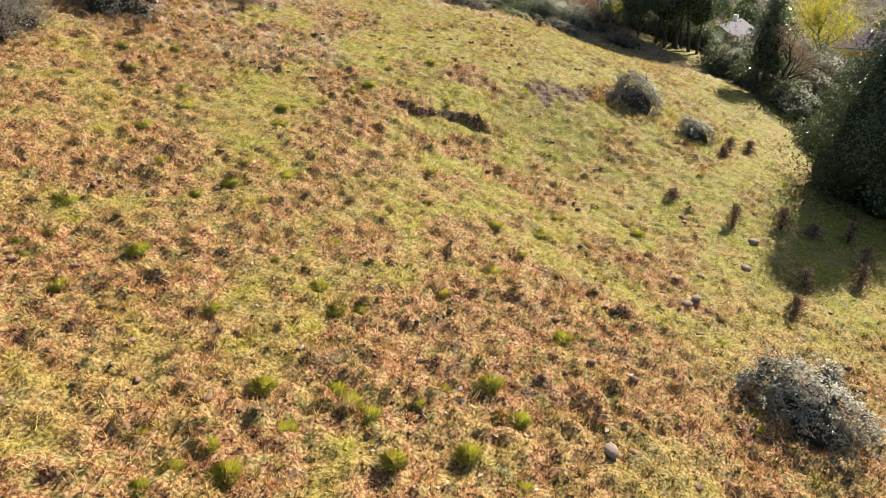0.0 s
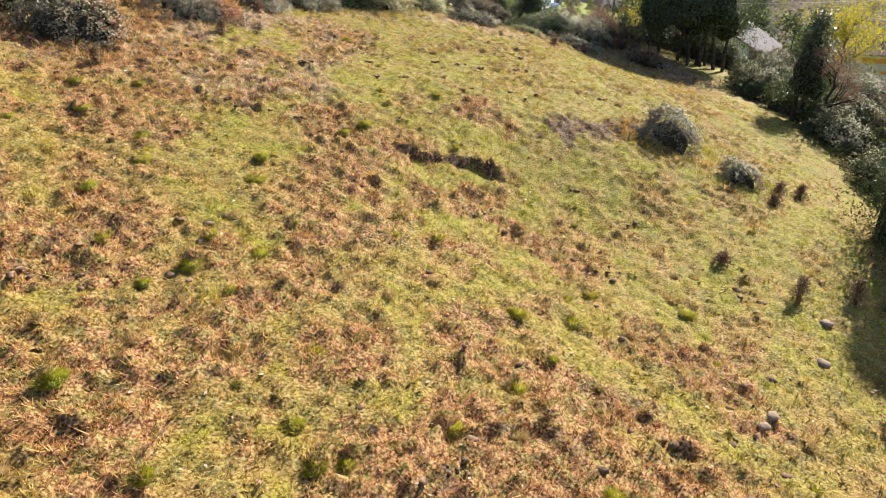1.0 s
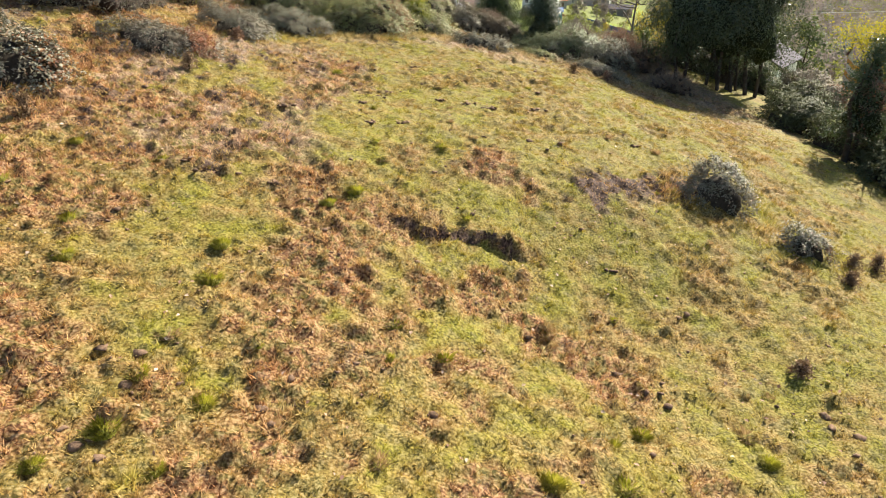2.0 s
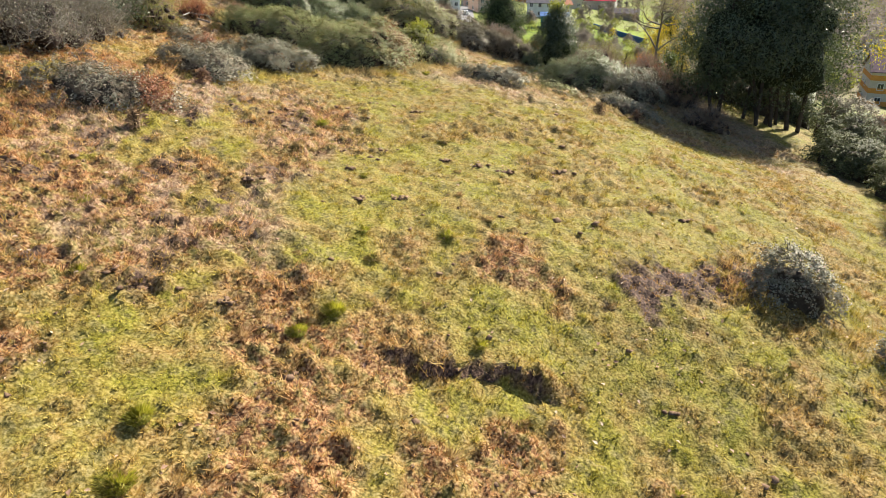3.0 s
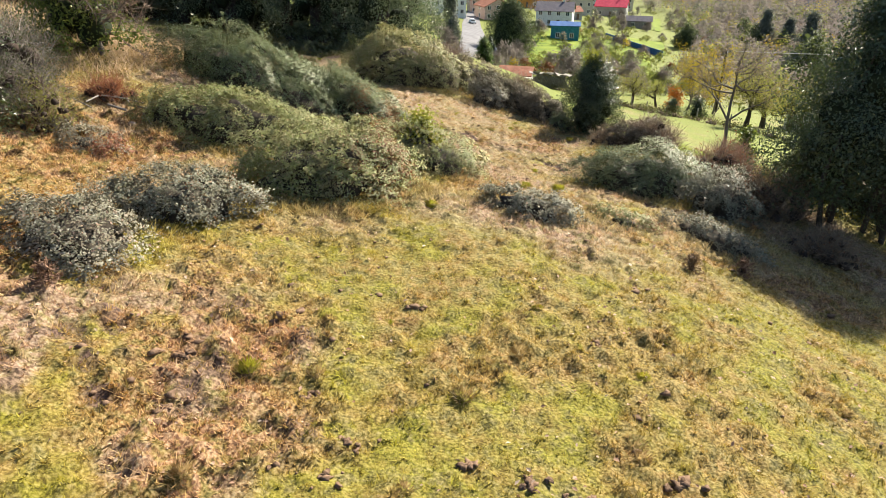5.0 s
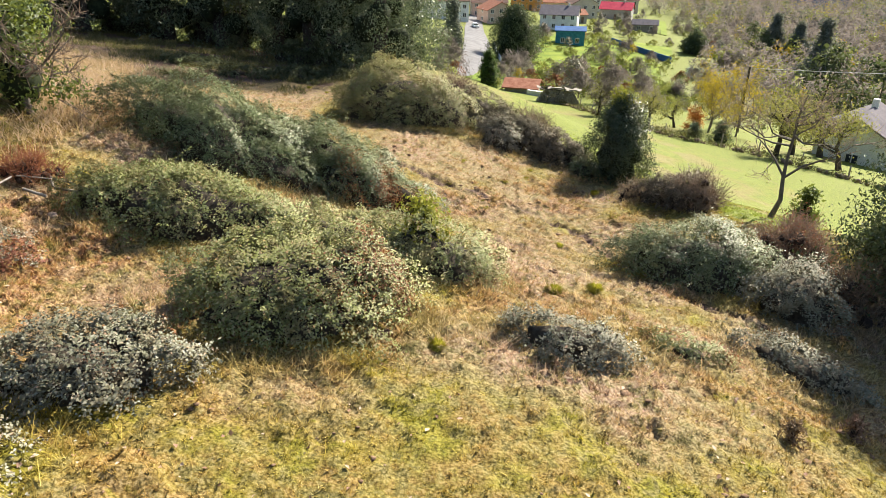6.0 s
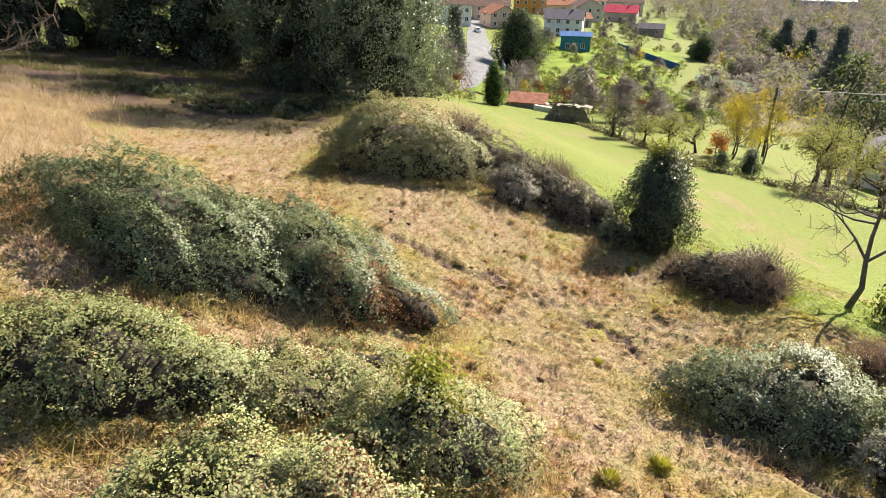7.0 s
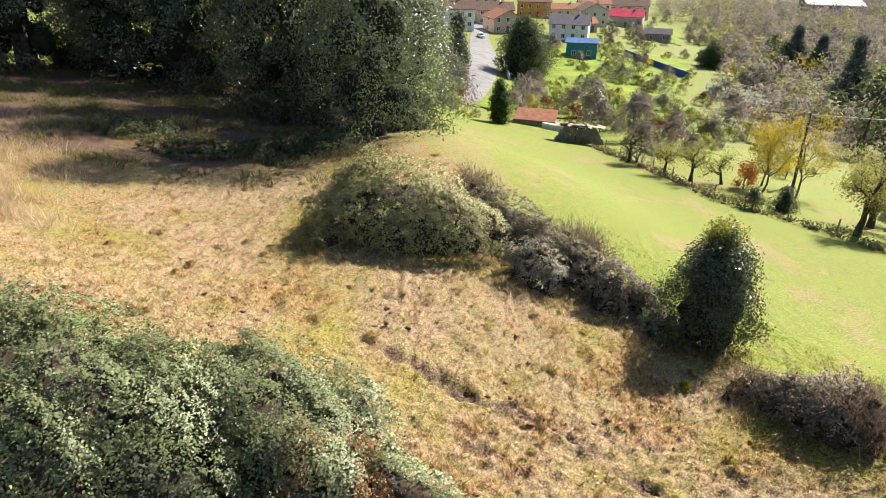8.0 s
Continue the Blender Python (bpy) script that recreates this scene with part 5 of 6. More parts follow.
def cut_branches():
    """The heap of sawn logs beside the thicket."""
    gen = np.random.default_rng(90)
    for k in range(9):
        a, b = -12.4 + gen.normal(0, 0.6), 49.4 + gen.normal(0, 0.45)
        l, r = gen.uniform(0.5, 1.3), gen.uniform(0.018, 0.045)
        q = gen.uniform(0, np.pi)
        d = np.array([np.cos(q), np.sin(q)]) * l / 2
        z = [at(a + s * d[0], b + s * d[1]) + r + 0.05 + 0.03 * k for s in (-1, 1)]
        p = np.array([[a - d[0], b - d[1], z[0]], [a, b, sum(z) / 2], [a + d[0], b + d[1], z[1]]])
        top = thing("cut_log", a, b, sum(z) / 2, "sawn grey branch lying in a heap by brambles", "log", "cut branches")
        part("bark", mesh_of("bark", *tube(p - [a, b, sum(z) / 2], [r, r * 0.95, r * 0.9], 8), WEATHERED), top)
        caps = []
        for e, s in ((0, -1), (2, 1)):
            t = np.linspace(0, 2 * np.pi, 8, endpoint=False)
            nrm = np.array([np.cos(q), np.sin(q), 0]) * s
            u = np.array([-np.sin(q), np.cos(q), 0])
            ring = (p[e] - [a, b, sum(z) / 2]) + 0.003 * nrm + 0.9 * r * (np.cos(t)[:, None] * u + np.sin(t)[:, None] * np.array([0, 0, 1]))
            caps.append((np.vstack([ring, ring.mean(0)]), np.array([[j, (j + 1) % 8, 8] for j in range(8)])))
        for c in caps:
            part("cut_end", mesh_of("cut_end", *c, FRESH_WOOD), top, "pale sawn end")


FRESH_WOOD = plain_material("sawn_wood", (0.45, 0.32, 0.2), (0.6, 0.46, 0.3), 8.0, 0.8, 0.2)
cut_branches()


# ---- the meadow's lower edge ----
WALL_LINE = np.array([(11.5, 128), (14.4, 119), (17.6, 105), (19.3, 96), (22.5, 91), (26.1, 86.5), (33, 80)])


def along(line, s):
    d = np.r_[0, np.cumsum(np.hypot(*np.diff(line, axis=0).T))]
    return np.interp(s, d, line[:, 0]), np.interp(s, d, line[:, 1]), d[-1]


def drystone_wall():
    gen = np.random.default_rng(95)
    shapes = []
    for k in range(5):
        v, f = ball((0, 0, 0), 1.0, 0.7, gen, 0.13)
        shapes.append(mesh_of("stone", v, f, STONE))
    x0, y0 = WALL_LINE[3]
    top = thing("drystone_wall", x0, y0, at(x0, y0), "tumbled mossy drystone wall between meadow and orchard", "wall")
    total = along(WALL_LINE, 0)[2]
    for k in range(290):
        s = gen.uniform(0, total)
        a, b, _ = along(WALL_LINE, s)
        a, b = a + gen.normal(0, 0.28), b + gen.normal(0, 0.28)
        ob = part("stone", shapes[k % 5], top)
        q = gen.uniform(0.07, 0.17)
        ob.location = (a - x0, b - y0, at(a, b) - at(x0, y0) + q * 0.3 + gen.choice([0, 0.14]))
        ob.rotation_euler, ob.scale = gen.uniform(0, 3, 3), (q * 1.2, q, q)


def fence_posts():
    gen = np.random.default_rng(96)
    total = along(WALL_LINE, 0)[2]
    for k in range(15):
        a, b, _ = along(WALL_LINE, (k + 0.5) * total / 15)
        h, r = gen.uniform(0.95, 1.2), gen.uniform(0.05, 0.07)
        p = np.array([[0, 0, -0.1], [gen.normal(0, 0.03), gen.normal(0, 0.03), h * 0.5], [gen.normal(0, 0.05), gen.normal(0, 0.05), h], [gen.normal(0, 0.02), 0, h + 0.03]])
        p[3, :2] = p[2, :2]
        ob = part("fence_post", mesh_of("fence_post", *tube(p, [r, r, r * 0.95, 0.01], 7), WEATHERED))
        ob.location = (a + 0.5, b + 0.2, at(a + 0.5, b + 0.2))
        tagged(ob, "weathered grey wooden fence post beside a stone wall", "post", "posts of the meadow fence")


def overgrown_bank():
    """Brambles, nettles and rough grass that cover the tumbled wall."""
    gen = np.random.default_rng(96)
    total = along(WALL_LINE, 0)[2]
    n = 9000
    s = gen.uniform(0, total, n)
    tuft = value_noise(s * 0.55, 0 * s, 3) * value_noise(s * 1.7, 0 * s + 4, 5)
    keep = gen.random(n) < 0.12 + 1.6 * tuft
    s, tuft = s[keep], tuft[keep]
    d = np.r_[0, np.cumsum(np.hypot(*np.diff(WALL_LINE, axis=0).T))]
    x, y = np.interp(s, d, WALL_LINE[:, 0]) + gen.normal(0, 0.35, len(s)), np.interp(s, d, WALL_LINE[:, 1]) + gen.normal(0, 0.35, len(s))
    p = np.stack([x, y, land(x, y) + gen.random(len(s)) * (0.15 + 1.3 * tuft)], -1)
    v, f = leaves(p, gen.normal(size=p.shape) + [0, 0, 0.7], 0.17, 0.10, gen)
    tagged(part("overgrown_bank", mesh_of("overgrown_bank", v, f, BANK_LEAVES)), "low brambles and rough weeds along the tumbled wall", "weeds", kind="stuff")


BANK_LEAVES = leaf_material("bank_weeds", [(0, (0.05, 0.045, 0.02)), (0.5, (0.11, 0.11, 0.04)), (1, (0.22, 0.19, 0.08))], 0.65, 0.25, 0.2, (0.25, 0.24, 0.07))
drystone_wall()
overgrown_bank()
fence_posts()


def power_pole(x, y, height):
    top = thing("power_pole", x, y, at(x, y, 0.2), "brown wooden power pole among autumn trees", "pole")
    part("pole", mesh_of("pole", *tube([[0, 0, 0], [0.03, 0, height * 0.5], [0.05, 0, height], [0.05, 0, height + 0.02]], [0.15, 0.13, 0.11, 0.01], 10), BARK), top)
    part("insulator", mesh_of("insulator", *tube([[0.18, 0, height - 0.3], [0.18, 0, height - 0.1]], [0.05, 0.03], 8), WHITE_WALL), top, "white insulator")
    t = np.linspace(0, 1, 24)[:, None]
    a, b = np.array([0.15, 0, height - 0.1]), np.array([58.0, -22.0, height + 5.0])
    line = a + (b - a) * t
    line[:, 2] -= 4 * 1.0 * (t * (1 - t))[:, 0]
    tagged(part("overhead_cable", mesh_of("overhead_cable", *tube(line + [x, y, at(x, y, 0.2)], np.full(24, 0.03), 4), CABLE)), "thin pale overhead cable between poles", "cable")


WHITE_WALL = plain_material("white_render", (0.62, 0.61, 0.58), (0.78, 0.77, 0.74), 0.6, 0.85, 0.1, 8.0)
CABLE = plain_material("pale_cable", (0.4, 0.4, 0.4), (0.5, 0.5, 0.5), 2.0, 0.5, 0.0)
power_pole(29.7, 106.6, 7.2)

# ---- orchard ----
for k, (x, y, h, leaf, n) in enumerate([(26.2, 89.5, 4.8, OLIVE, 2200), (17.6, 106.5, 2.9, OLIVE, 800), (19.3, 104.4, 3.2, OLIVE, 900), (21.8, 103.5, 2.8, OLIVE, 500), (31.0, 88.0, 4.6, OLIVE, 1800), (29.5, 93.5, 5.2, OLIVE, 1600), (15.6, 112.5, 3.6, OLIVE, 500), (33.5, 96.0, 5.5, OLIVE, 900)]):
    bare_tree("orchard_tree", x, y, h, 0.05 * h, "old spreading orchard tree with sparse olive leaves" if leaf is OLIVE else "old leafless orchard tree with brown twigs", 900 + k, leaf, int(1.4 * n), 0.15, BARK, 0.9, 3, 7, 0.35, 0.35, "orchard trees", 400)
for k, (x, y, h) in enumerate([(24.6, 101.5, 5.6), (27.2, 100.8, 6.2), (25.8, 104.5, 5.2)]):
    bare_tree("yellow_tree", x, y, h, 0.09, "slender young tree with bright yellow autumn leaves", 920 + k, YELLOW, 2200, 0.14, GREY_BARK, 0.45, 3, 9, 0.2, 0.3, "yellow autumn trees")
bare_tree("yellow_tree", 38.0, 71.0, 8.6, 0.16, "broad tree with yellow and orange autumn leaves", 925, YELLOW, 5200, 0.17, GREY_BARK, 0.8, 3, 10, 0.25, 0.5, "yellow autumn trees", 500)
bare_tree("orange_bush", 23.2, 102.2, 2.2, 0.05, "small bush with vivid orange autumn leaves", 926, ORANGE, 1600, 0.15, BARK, 0.8, 2, 7, 0.1, 0.2, category="bush")
evergreen("clipped_shrub", 20.9, 94.6, 1.7, 0.7, 0.7, EVERGREEN, "rounded dark evergreen shrub on a short stem", 1, 0.3, 927, 60, 40, 0.1, 0.0, sigma=0.15)
evergreen("clipped_shrub", 23.4, 94.8, 2.0, 1.2, 1.0, EVERGREEN, "rounded dark evergreen shrub beside the orchard wall", 1, 0.0, 928, 90, 40, 0.12, 0.1, sigma=0.2)


# ---- the valley: lane, houses, gardens ----
def strip(name, line, widths, material, label, category, lift=0.10, side=0.0):
    """A ribbon that lies on the ground along a line."""
    line = np.asarray(line, float)
    d = np.r_[0, np.cumsum(np.hypot(*np.diff(line, axis=0).T))]
    s = np.linspace(0, d[-1], int(d[-1] / 1.5) + 2)
    x, y, w = np.interp(s, d, line[:, 0]), np.interp(s, d, line[:, 1]), np.interp(s, d, widths)
    tx, ty = np.gradient(x), np.gradient(y)
    n = np.hypot(tx, ty)
    cols = []
    for e in np.linspace(-0.5, 0.5, 7):
        px, py = x - ty / n * w * e, y + tx / n * w * e
        cols.append(np.stack([px, py, land(px, py) + lift], -1))
    v = np.stack(cols, 1)
    k, m = np.arange(6), 7
    f = np.concatenate([np.stack([j * m + k, j * m + k + 1, (j + 1) * m + k + 1, (j + 1) * m + k], 1) for j in range(len(s) - 1)])
    return tagged(part(name, mesh_of(name, v.reshape(-1, 3), f, material, shade=True)), label, category, kind="structure")


strip("road", [(0.4, 148), (0.5, 155), (2.3, 176), (4.4, 208), (5.0, 232), (4.8, 256), (5.6, 285), (8, 320)], [2.6, 3.0, 4.8, 7.0, 7.0, 6.0, 5.0, 5.0], ASPHALT, "pale worn asphalt lane through the hamlet", "road", 0.14)
GARDEN = plain_material("garden_grass", (0.09, 0.145, 0.012), (0.2, 0.25, 0.025), 0.25, 0.9, 0.3, 6.0)
VEGETABLES = plain_material("vegetable_rows", (0.03, 0.07, 0.03), (0.09, 0.15, 0.07), 1.2, 0.8, 0.6, 4.0, distance=0.15)


def walls_material(name, a, b):
    return plain_material(name, a, b, 0.5, 0.9, 0.15, 6.0)


CREAM, ORANGE_WALL = walls_material("cream_render", (0.5, 0.44, 0.36), (0.62, 0.55, 0.46)), walls_material("orange_render", (0.55, 0.24, 0.05), (0.66, 0.31, 0.08))
PINK_WALL, GREY_WALL = walls_material("pink_render", (0.5, 0.36, 0.3), (0.6, 0.45, 0.38)), walls_material("grey_block", (0.3, 0.28, 0.27), (0.42, 0.4, 0.38))
TERRACOTTA = plain_material("terracotta_tiles", (0.24, 0.09, 0.055), (0.36, 0.17, 0.11), 1.5, 0.85, 0.5, 9.0, distance=0.08)
BROWN_TILES = plain_material("brown_tiles", (0.11, 0.065, 0.055), (0.18, 0.11, 0.09), 1.5, 0.85, 0.5, 9.0, distance=0.08)
CRIMSON = plain_material("crimson_sheet", (0.42, 0.03, 0.07), (0.55, 0.06, 0.1), 0.8, 0.85, 0.2, 9.0)
SLATE = plain_material("grey_violet_roof", (0.11, 0.10, 0.115), (0.17, 0.155, 0.17), 1.0, 0.92, 0.4, 9.0, distance=0.05)
BLUE_SHEET = plain_material("blue_sheet", (0.04, 0.10, 0.26), (0.07, 0.16, 0.36), 0.8, 0.8, 0.2, 9.0)
TEAL = plain_material("teal_netting", (0.03, 0.16, 0.2), (0.06, 0.24, 0.28), 1.5, 0.6, 0.2, 9.0)
SHUTTER = plain_material("dark_frame", (0.12, 0.08, 0.06), (0.2, 0.14, 0.1), 3.0, 0.6, 0.1)
GLASS, gn, gl, gb = blank("window_glass")
gb.inputs["Base Color"].default_value, gb.inputs["Roughness"].default_value, gb.inputs["Specular IOR Level"].default_value = (0.03, 0.035, 0.045, 1), 0.08, 0.8
FRAME_MESH = bevelled("window_frame", [(-0.62, 0.62, -0.06, 0.02, -0.72, -0.6), (-0.62, 0.62, -0.06, 0.02, 0.6, 0.72), (-0.62, -0.5, -0.06, 0.02, -0.6, 0.6), (0.5, 0.62, -0.06, 0.02, -0.6, 0.6), (-0.04, 0.04, -0.05, 0.02, -0.6, 0.6)], WHITE_WALL, 0)
PANE_MESH = bevelled("pane", [(-0.5, 0.5, -0.025, -0.004, -0.6, 0.6)], GLASS, 0)
DOOR_MESH = bevelled("door", [(-0.5, 0.5, -0.06, -0.004, 0.0, 2.1)], SHUTTER, 0.02)


def gable_walls(w, d, h, rise, along_x):
    """House walls with gables, as one closed shell."""
    a, b = w / 2, d / 2
    v = [[-a, -b, -1.5], [a, -b, -1.5], [a, b, -1.5], [-a, b, -1.5], [-a, -b, h], [a, -b, h], [a, b, h], [-a, b, h]]
    if along_x:
        v += [[-a, 0, h + rise], [a, 0, h + rise]]
        f = [[0, 1, 5], [0, 5, 4], [2, 3, 7], [2, 7, 6], [1, 2, 6], [1, 6, 5], [3, 0, 4], [3, 4, 7], [4, 8, 7], [5, 6, 9]]
    else:
        v += [[0, -b, h + rise], [0, b, h + rise]]
        f = [[0, 1, 5], [0, 5, 4], [2, 3, 7], [2, 7, 6], [1, 2, 6], [1, 6, 5], [3, 0, 4], [3, 4, 7], [4, 5, 8], [6, 7, 9]]
    return np.array(v, float), np.array(f)


def roof_slabs(w, d, h, rise, along_x, over=0.45, thick=0.18):
    """Two sloping slabs with eaves."""
    span, length = (d, w) if along_x else (w, d)
    a, l, out = span / 2, length / 2 + over, []
    drop = rise * over / a
    for s in (-1, 1):
        low, top = [s * (a + over), h - drop], [0.0, h + rise]
        quad = []
        for t in (0.02, thick):
            for e in (-l, l):
                quad += [[e, low[0], low[1] + t], [e, top[0], top[1] + t]]
        v = np.array(quad, float)
        if not along_x:
            v = v[:, [1, 0, 2]]
        out.append((v, np.array([[0, 1, 3, 2], [4, 6, 7, 5], [0, 4, 5, 1], [2, 3, 7, 6], [0, 2, 6, 4], [1, 5, 7, 3]])))
    return out


def house(x, y, w, d, h, rise, wall, roof, label, turn=0.0, along_x=True, cols=3, rows=2, door=True, chimney=True, name="house"):
    """x, y: the middle of the front. The front looks along -y before the turn."""
    c, s = math.cos(radians(turn)), math.sin(radians(turn))
    cx, cy = x - s * d / 2, y + c * d / 2
    top = thing(name, cx, cy, at(x, y, 0.1), label, "house" if name == "house" else name.replace("_", " "), "buildings of the hamlet", turn)
    part("wall", mesh_of("wall", *gable_walls(w, d, h, rise, along_x), wall, flat=True), top)
    ridge = part("roof", mesh_of("roof", *join(roof_slabs(w, d, h, rise, along_x)), roof, flat=True), top)
    if chimney:
        part("chimney", bevelled("chimney", [(w * 0.2, w * 0.2 + 0.6, -0.3, 0.3, h + rise * 0.5, h + rise + 0.9)], wall, 0.03), ridge)
    for r in range(rows):
        for k in range(cols):
            px, pz = (k + 0.5) / cols * w - w / 2, 1.5 + r * 2.7
            if door and r == 0 and k == cols // 2:
                part("door", DOOR_MESH, top).location = (px, -d / 2, 0.1)
                continue
            win = part("window", FRAME_MESH, top)
            win.location = (px, -d / 2 - 0.004, pz)
            part("pane", PANE_MESH, win)
    for r in range(rows):
        for e, sx in ((90, w / 2 + 0.004), (-90, -w / 2 - 0.004)):
            win = part("window", FRAME_MESH, top)
            win.location, win.rotation_euler = (sx, 0, 1.5 + r * 2.7), (0, 0, radians(e))
            part("pane", PANE_MESH, win)
    return top


house(-5.2, 275, 17, 9, 6.0, 2.2, WHITE_WALL, BROWN_TILES, "long white two-storey house with a brown tiled roof", 0, True, 6, 2)
house(11.5, 303, 13, 8, 5.2, 2.2, PINK_WALL, BROWN_TILES, "pinkish house with a dark brown tiled roof", 6, True, 4, 2)
house(28, 333, 13, 9, 5.8, 2.0, ORANGE_WALL, BROWN_TILES, "orange-painted house with a brown tiled roof", -4, True, 4, 2)
house(14.5, 282, 10, 9, 4.6, 2.4, PINK_WALL, TERRACOTTA, "house with a salmon terracotta roof beside the lane", 22, False, 3, 2)
house(42.5, 352, 14, 8, 3.2, 1.8, CREAM, TERRACOTTA, "low house with a salmon tiled roof", 0, True, 4, 1)
house(32.5, 270, 12, 9, 5.0, 2.4, WHITE_WALL, SLATE, "white two-storey house with a grey roof", -14, True, 4, 2)
house(32.0, 240, 8.2, 5, 4.2, 0.8, TEAL, BLUE_SHEET, "blue and teal sheet-metal garden shed", -8, True, 2, 1, False, False, "garden_shed")
house(51, 327, 10.5, 9, 5.6, 2.6, CREAM, BROWN_TILES, "beige house with its gable to the valley", 10, False, 3, 2)
house(66, 340, 13, 9, 4.2, 2.4, GREY_WALL, CRIMSON, "grey block house with a crimson roof", -20, True, 3, 1)
house(78, 388, 18, 10, 5.5, 2.6, CREAM, BROWN_TILES, "large beige house with a brown roof", -10, True, 5, 2)
house(60, 372, 13, 9, 5.5, 2.4, WHITE_WALL, TERRACOTTA, "white house with a terracotta roof", 8, True, 4, 2)
house(8, 352, 15, 9, 5.5, 2.4, CREAM, TERRACOTTA, "cream house with a terracotta roof", -6, True, 4, 2)
house(-12, 330, 16, 9, 5.8, 2.2, CREAM, BROWN_TILES, "cream house with a brown tiled roof", 4, True, 5, 2)
house(44, 300, 7, 6, 3.0, 1.6, GREY_WALL, TERRACOTTA, "small stone outbuilding with a tiled roof", 18, True, 2, 1, name="outbuilding")
house(69, 301, 9, 5, 2.8, 1.4, WEATHERED, SLATE, "dark wooden hut with a grey roof", -12, True, 2, 1, False, False, "hut")
house(77, 262, 6, 5, 2.6, 1.2, WEATHERED, SLATE, "small weathered hut among bare shrubs", 25, True, 2, 1, False, False, "hut")
house(42.4, 98.0, 9, 7, 3.4, 2.0, WHITE_WALL, SLATE, "white single-storey house with a grey-violet roof", 52, True, 3, 1)
house(8.6, 135.5, 4.6, 4.5, 0.9, 0.8, GREY_WALL, TERRACOTTA, "low shed with a red tiled roof behind the meadow", -14, True, 2, 0, False, False, "shed")


PLUM_TILES = plain_material("plum_tiles", (0.085, 0.05, 0.07), (0.14, 0.09, 0.11), 1.5, 0.85, 0.5, 9.0, distance=0.08)


def striped_house():
    """Cream house with orange bands and a dark plum roof."""
    x, y = 88.5, 152.0
    top = house(x, y, 12, 9, 7.2, 2.6, CREAM, PLUM_TILES, "cream house with orange bands and a dark plum-coloured roof", -20, True, 3, 2)
    for z in (0.4, 2.9, 5.4):
        part("painted_band", bevelled("painted_band", [(-6.05, 6.05, -4.56, 4.56, z, z + 1.0)], ORANGE_WALL, 0.02), top, "orange painted band")


striped_house()


def low_wall(name, x0, y0, x1, y1, height, thick, material, label):
    n = 10
    line = np.linspace([x0, y0], [x1, y1], n)
    d = np.array([y1 - y0, x0 - x1]) / math.hypot(x1 - x0, y1 - y0) * thick / 2
    v = []
    for p in line:
        z = at(*p)
        for sgn, zz in ((-1, z - 0.3), (1, z - 0.3), (1, z + height), (-1, z + height)):
            v.append([p[0] + sgn * d[0], p[1] + sgn * d[1], zz])
    f = [[4 * i + a, 4 * i + (a + 1) % 4, 4 * i + 4 + (a + 1) % 4, 4 * i + 4 + a] for i in range(n - 1) for a in range(4)]
    f += [[0, 1, 2, 3], [4 * n - 4, 4 * n - 1, 4 * n - 2, 4 * n - 3]]
    tagged(part(name, mesh_of(name, v, f, material, flat=True)), label, "wall")


low_wall("sheet_fence", 47.0, 254, 57.2, 224.5, 1.7, 0.12, BLUE_SHEET, "blue sheet-metal garden fence on a green plot")
low_wall("concrete_wall", 9.6, 134.5, 14.2, 130.5, 0.7, 0.5, WHITE_WALL, "low pale concrete wall beside a shed")
low_wall("retaining_wall", 14, 262, 26, 252, 2.0, 0.4, GREY_WALL, "grey retaining wall below the white house")
low_wall("retaining_wall", 9.5, 196, 9.8, 232, 1.2, 0.3, WHITE_WALL, "pale garden wall along the lane")


def garden(name, x, y, w, d, turn, material, label, seed):
    """A kept plot of turf or beds, following the slope."""
    c, s = math.cos(radians(turn)), math.sin(radians(turn))
    u, v = np.meshgrid(np.linspace(-w / 2, w / 2, 24), np.linspace(-d / 2, d / 2, 24))
    edge = 1 + 0.12 * (value_noise(u / 3, v / 3, seed) - 0.5)
    px, py = x + (c * u - s * v) * edge, y + (s * u + c * v) * edge
    z = land(px, py) + 0.22 + (0.12 * np.abs(np.sin(u * 2.2)) if material is VEGETABLES else 0)
    k = np.arange(23)
    f = np.concatenate([np.stack([j * 24 + k, j * 24 + k + 1, (j + 1) * 24 + k + 1, (j + 1) * 24 + k], 1) for j in range(23)])
    tagged(part(name, mesh_of(name, np.stack([px, py, z], -1).reshape(-1, 3), f, material, shade=True)), label, "garden", kind="structure")


garden("lawn", 56, 246, 15, 32, -15, GARDEN, "bright green garden lawn below the hamlet", 1)
garden("lawn", 30, 200, 34, 112, -14, GARDEN, "green garden slope below the hamlet", 7)
garden("lawn", 78, 330, 14, 60, -15, GARDEN, "bright green slope beside the hamlet", 3)
garden("lawn", 92, 235, 14, 26, -30, GARDEN, "green clearing in the valley wood", 4)
garden("vegetable_plot", 63, 208, 13, 20, -20, VEGETABLES, "dark green vegetable rows in a garden plot", 6)


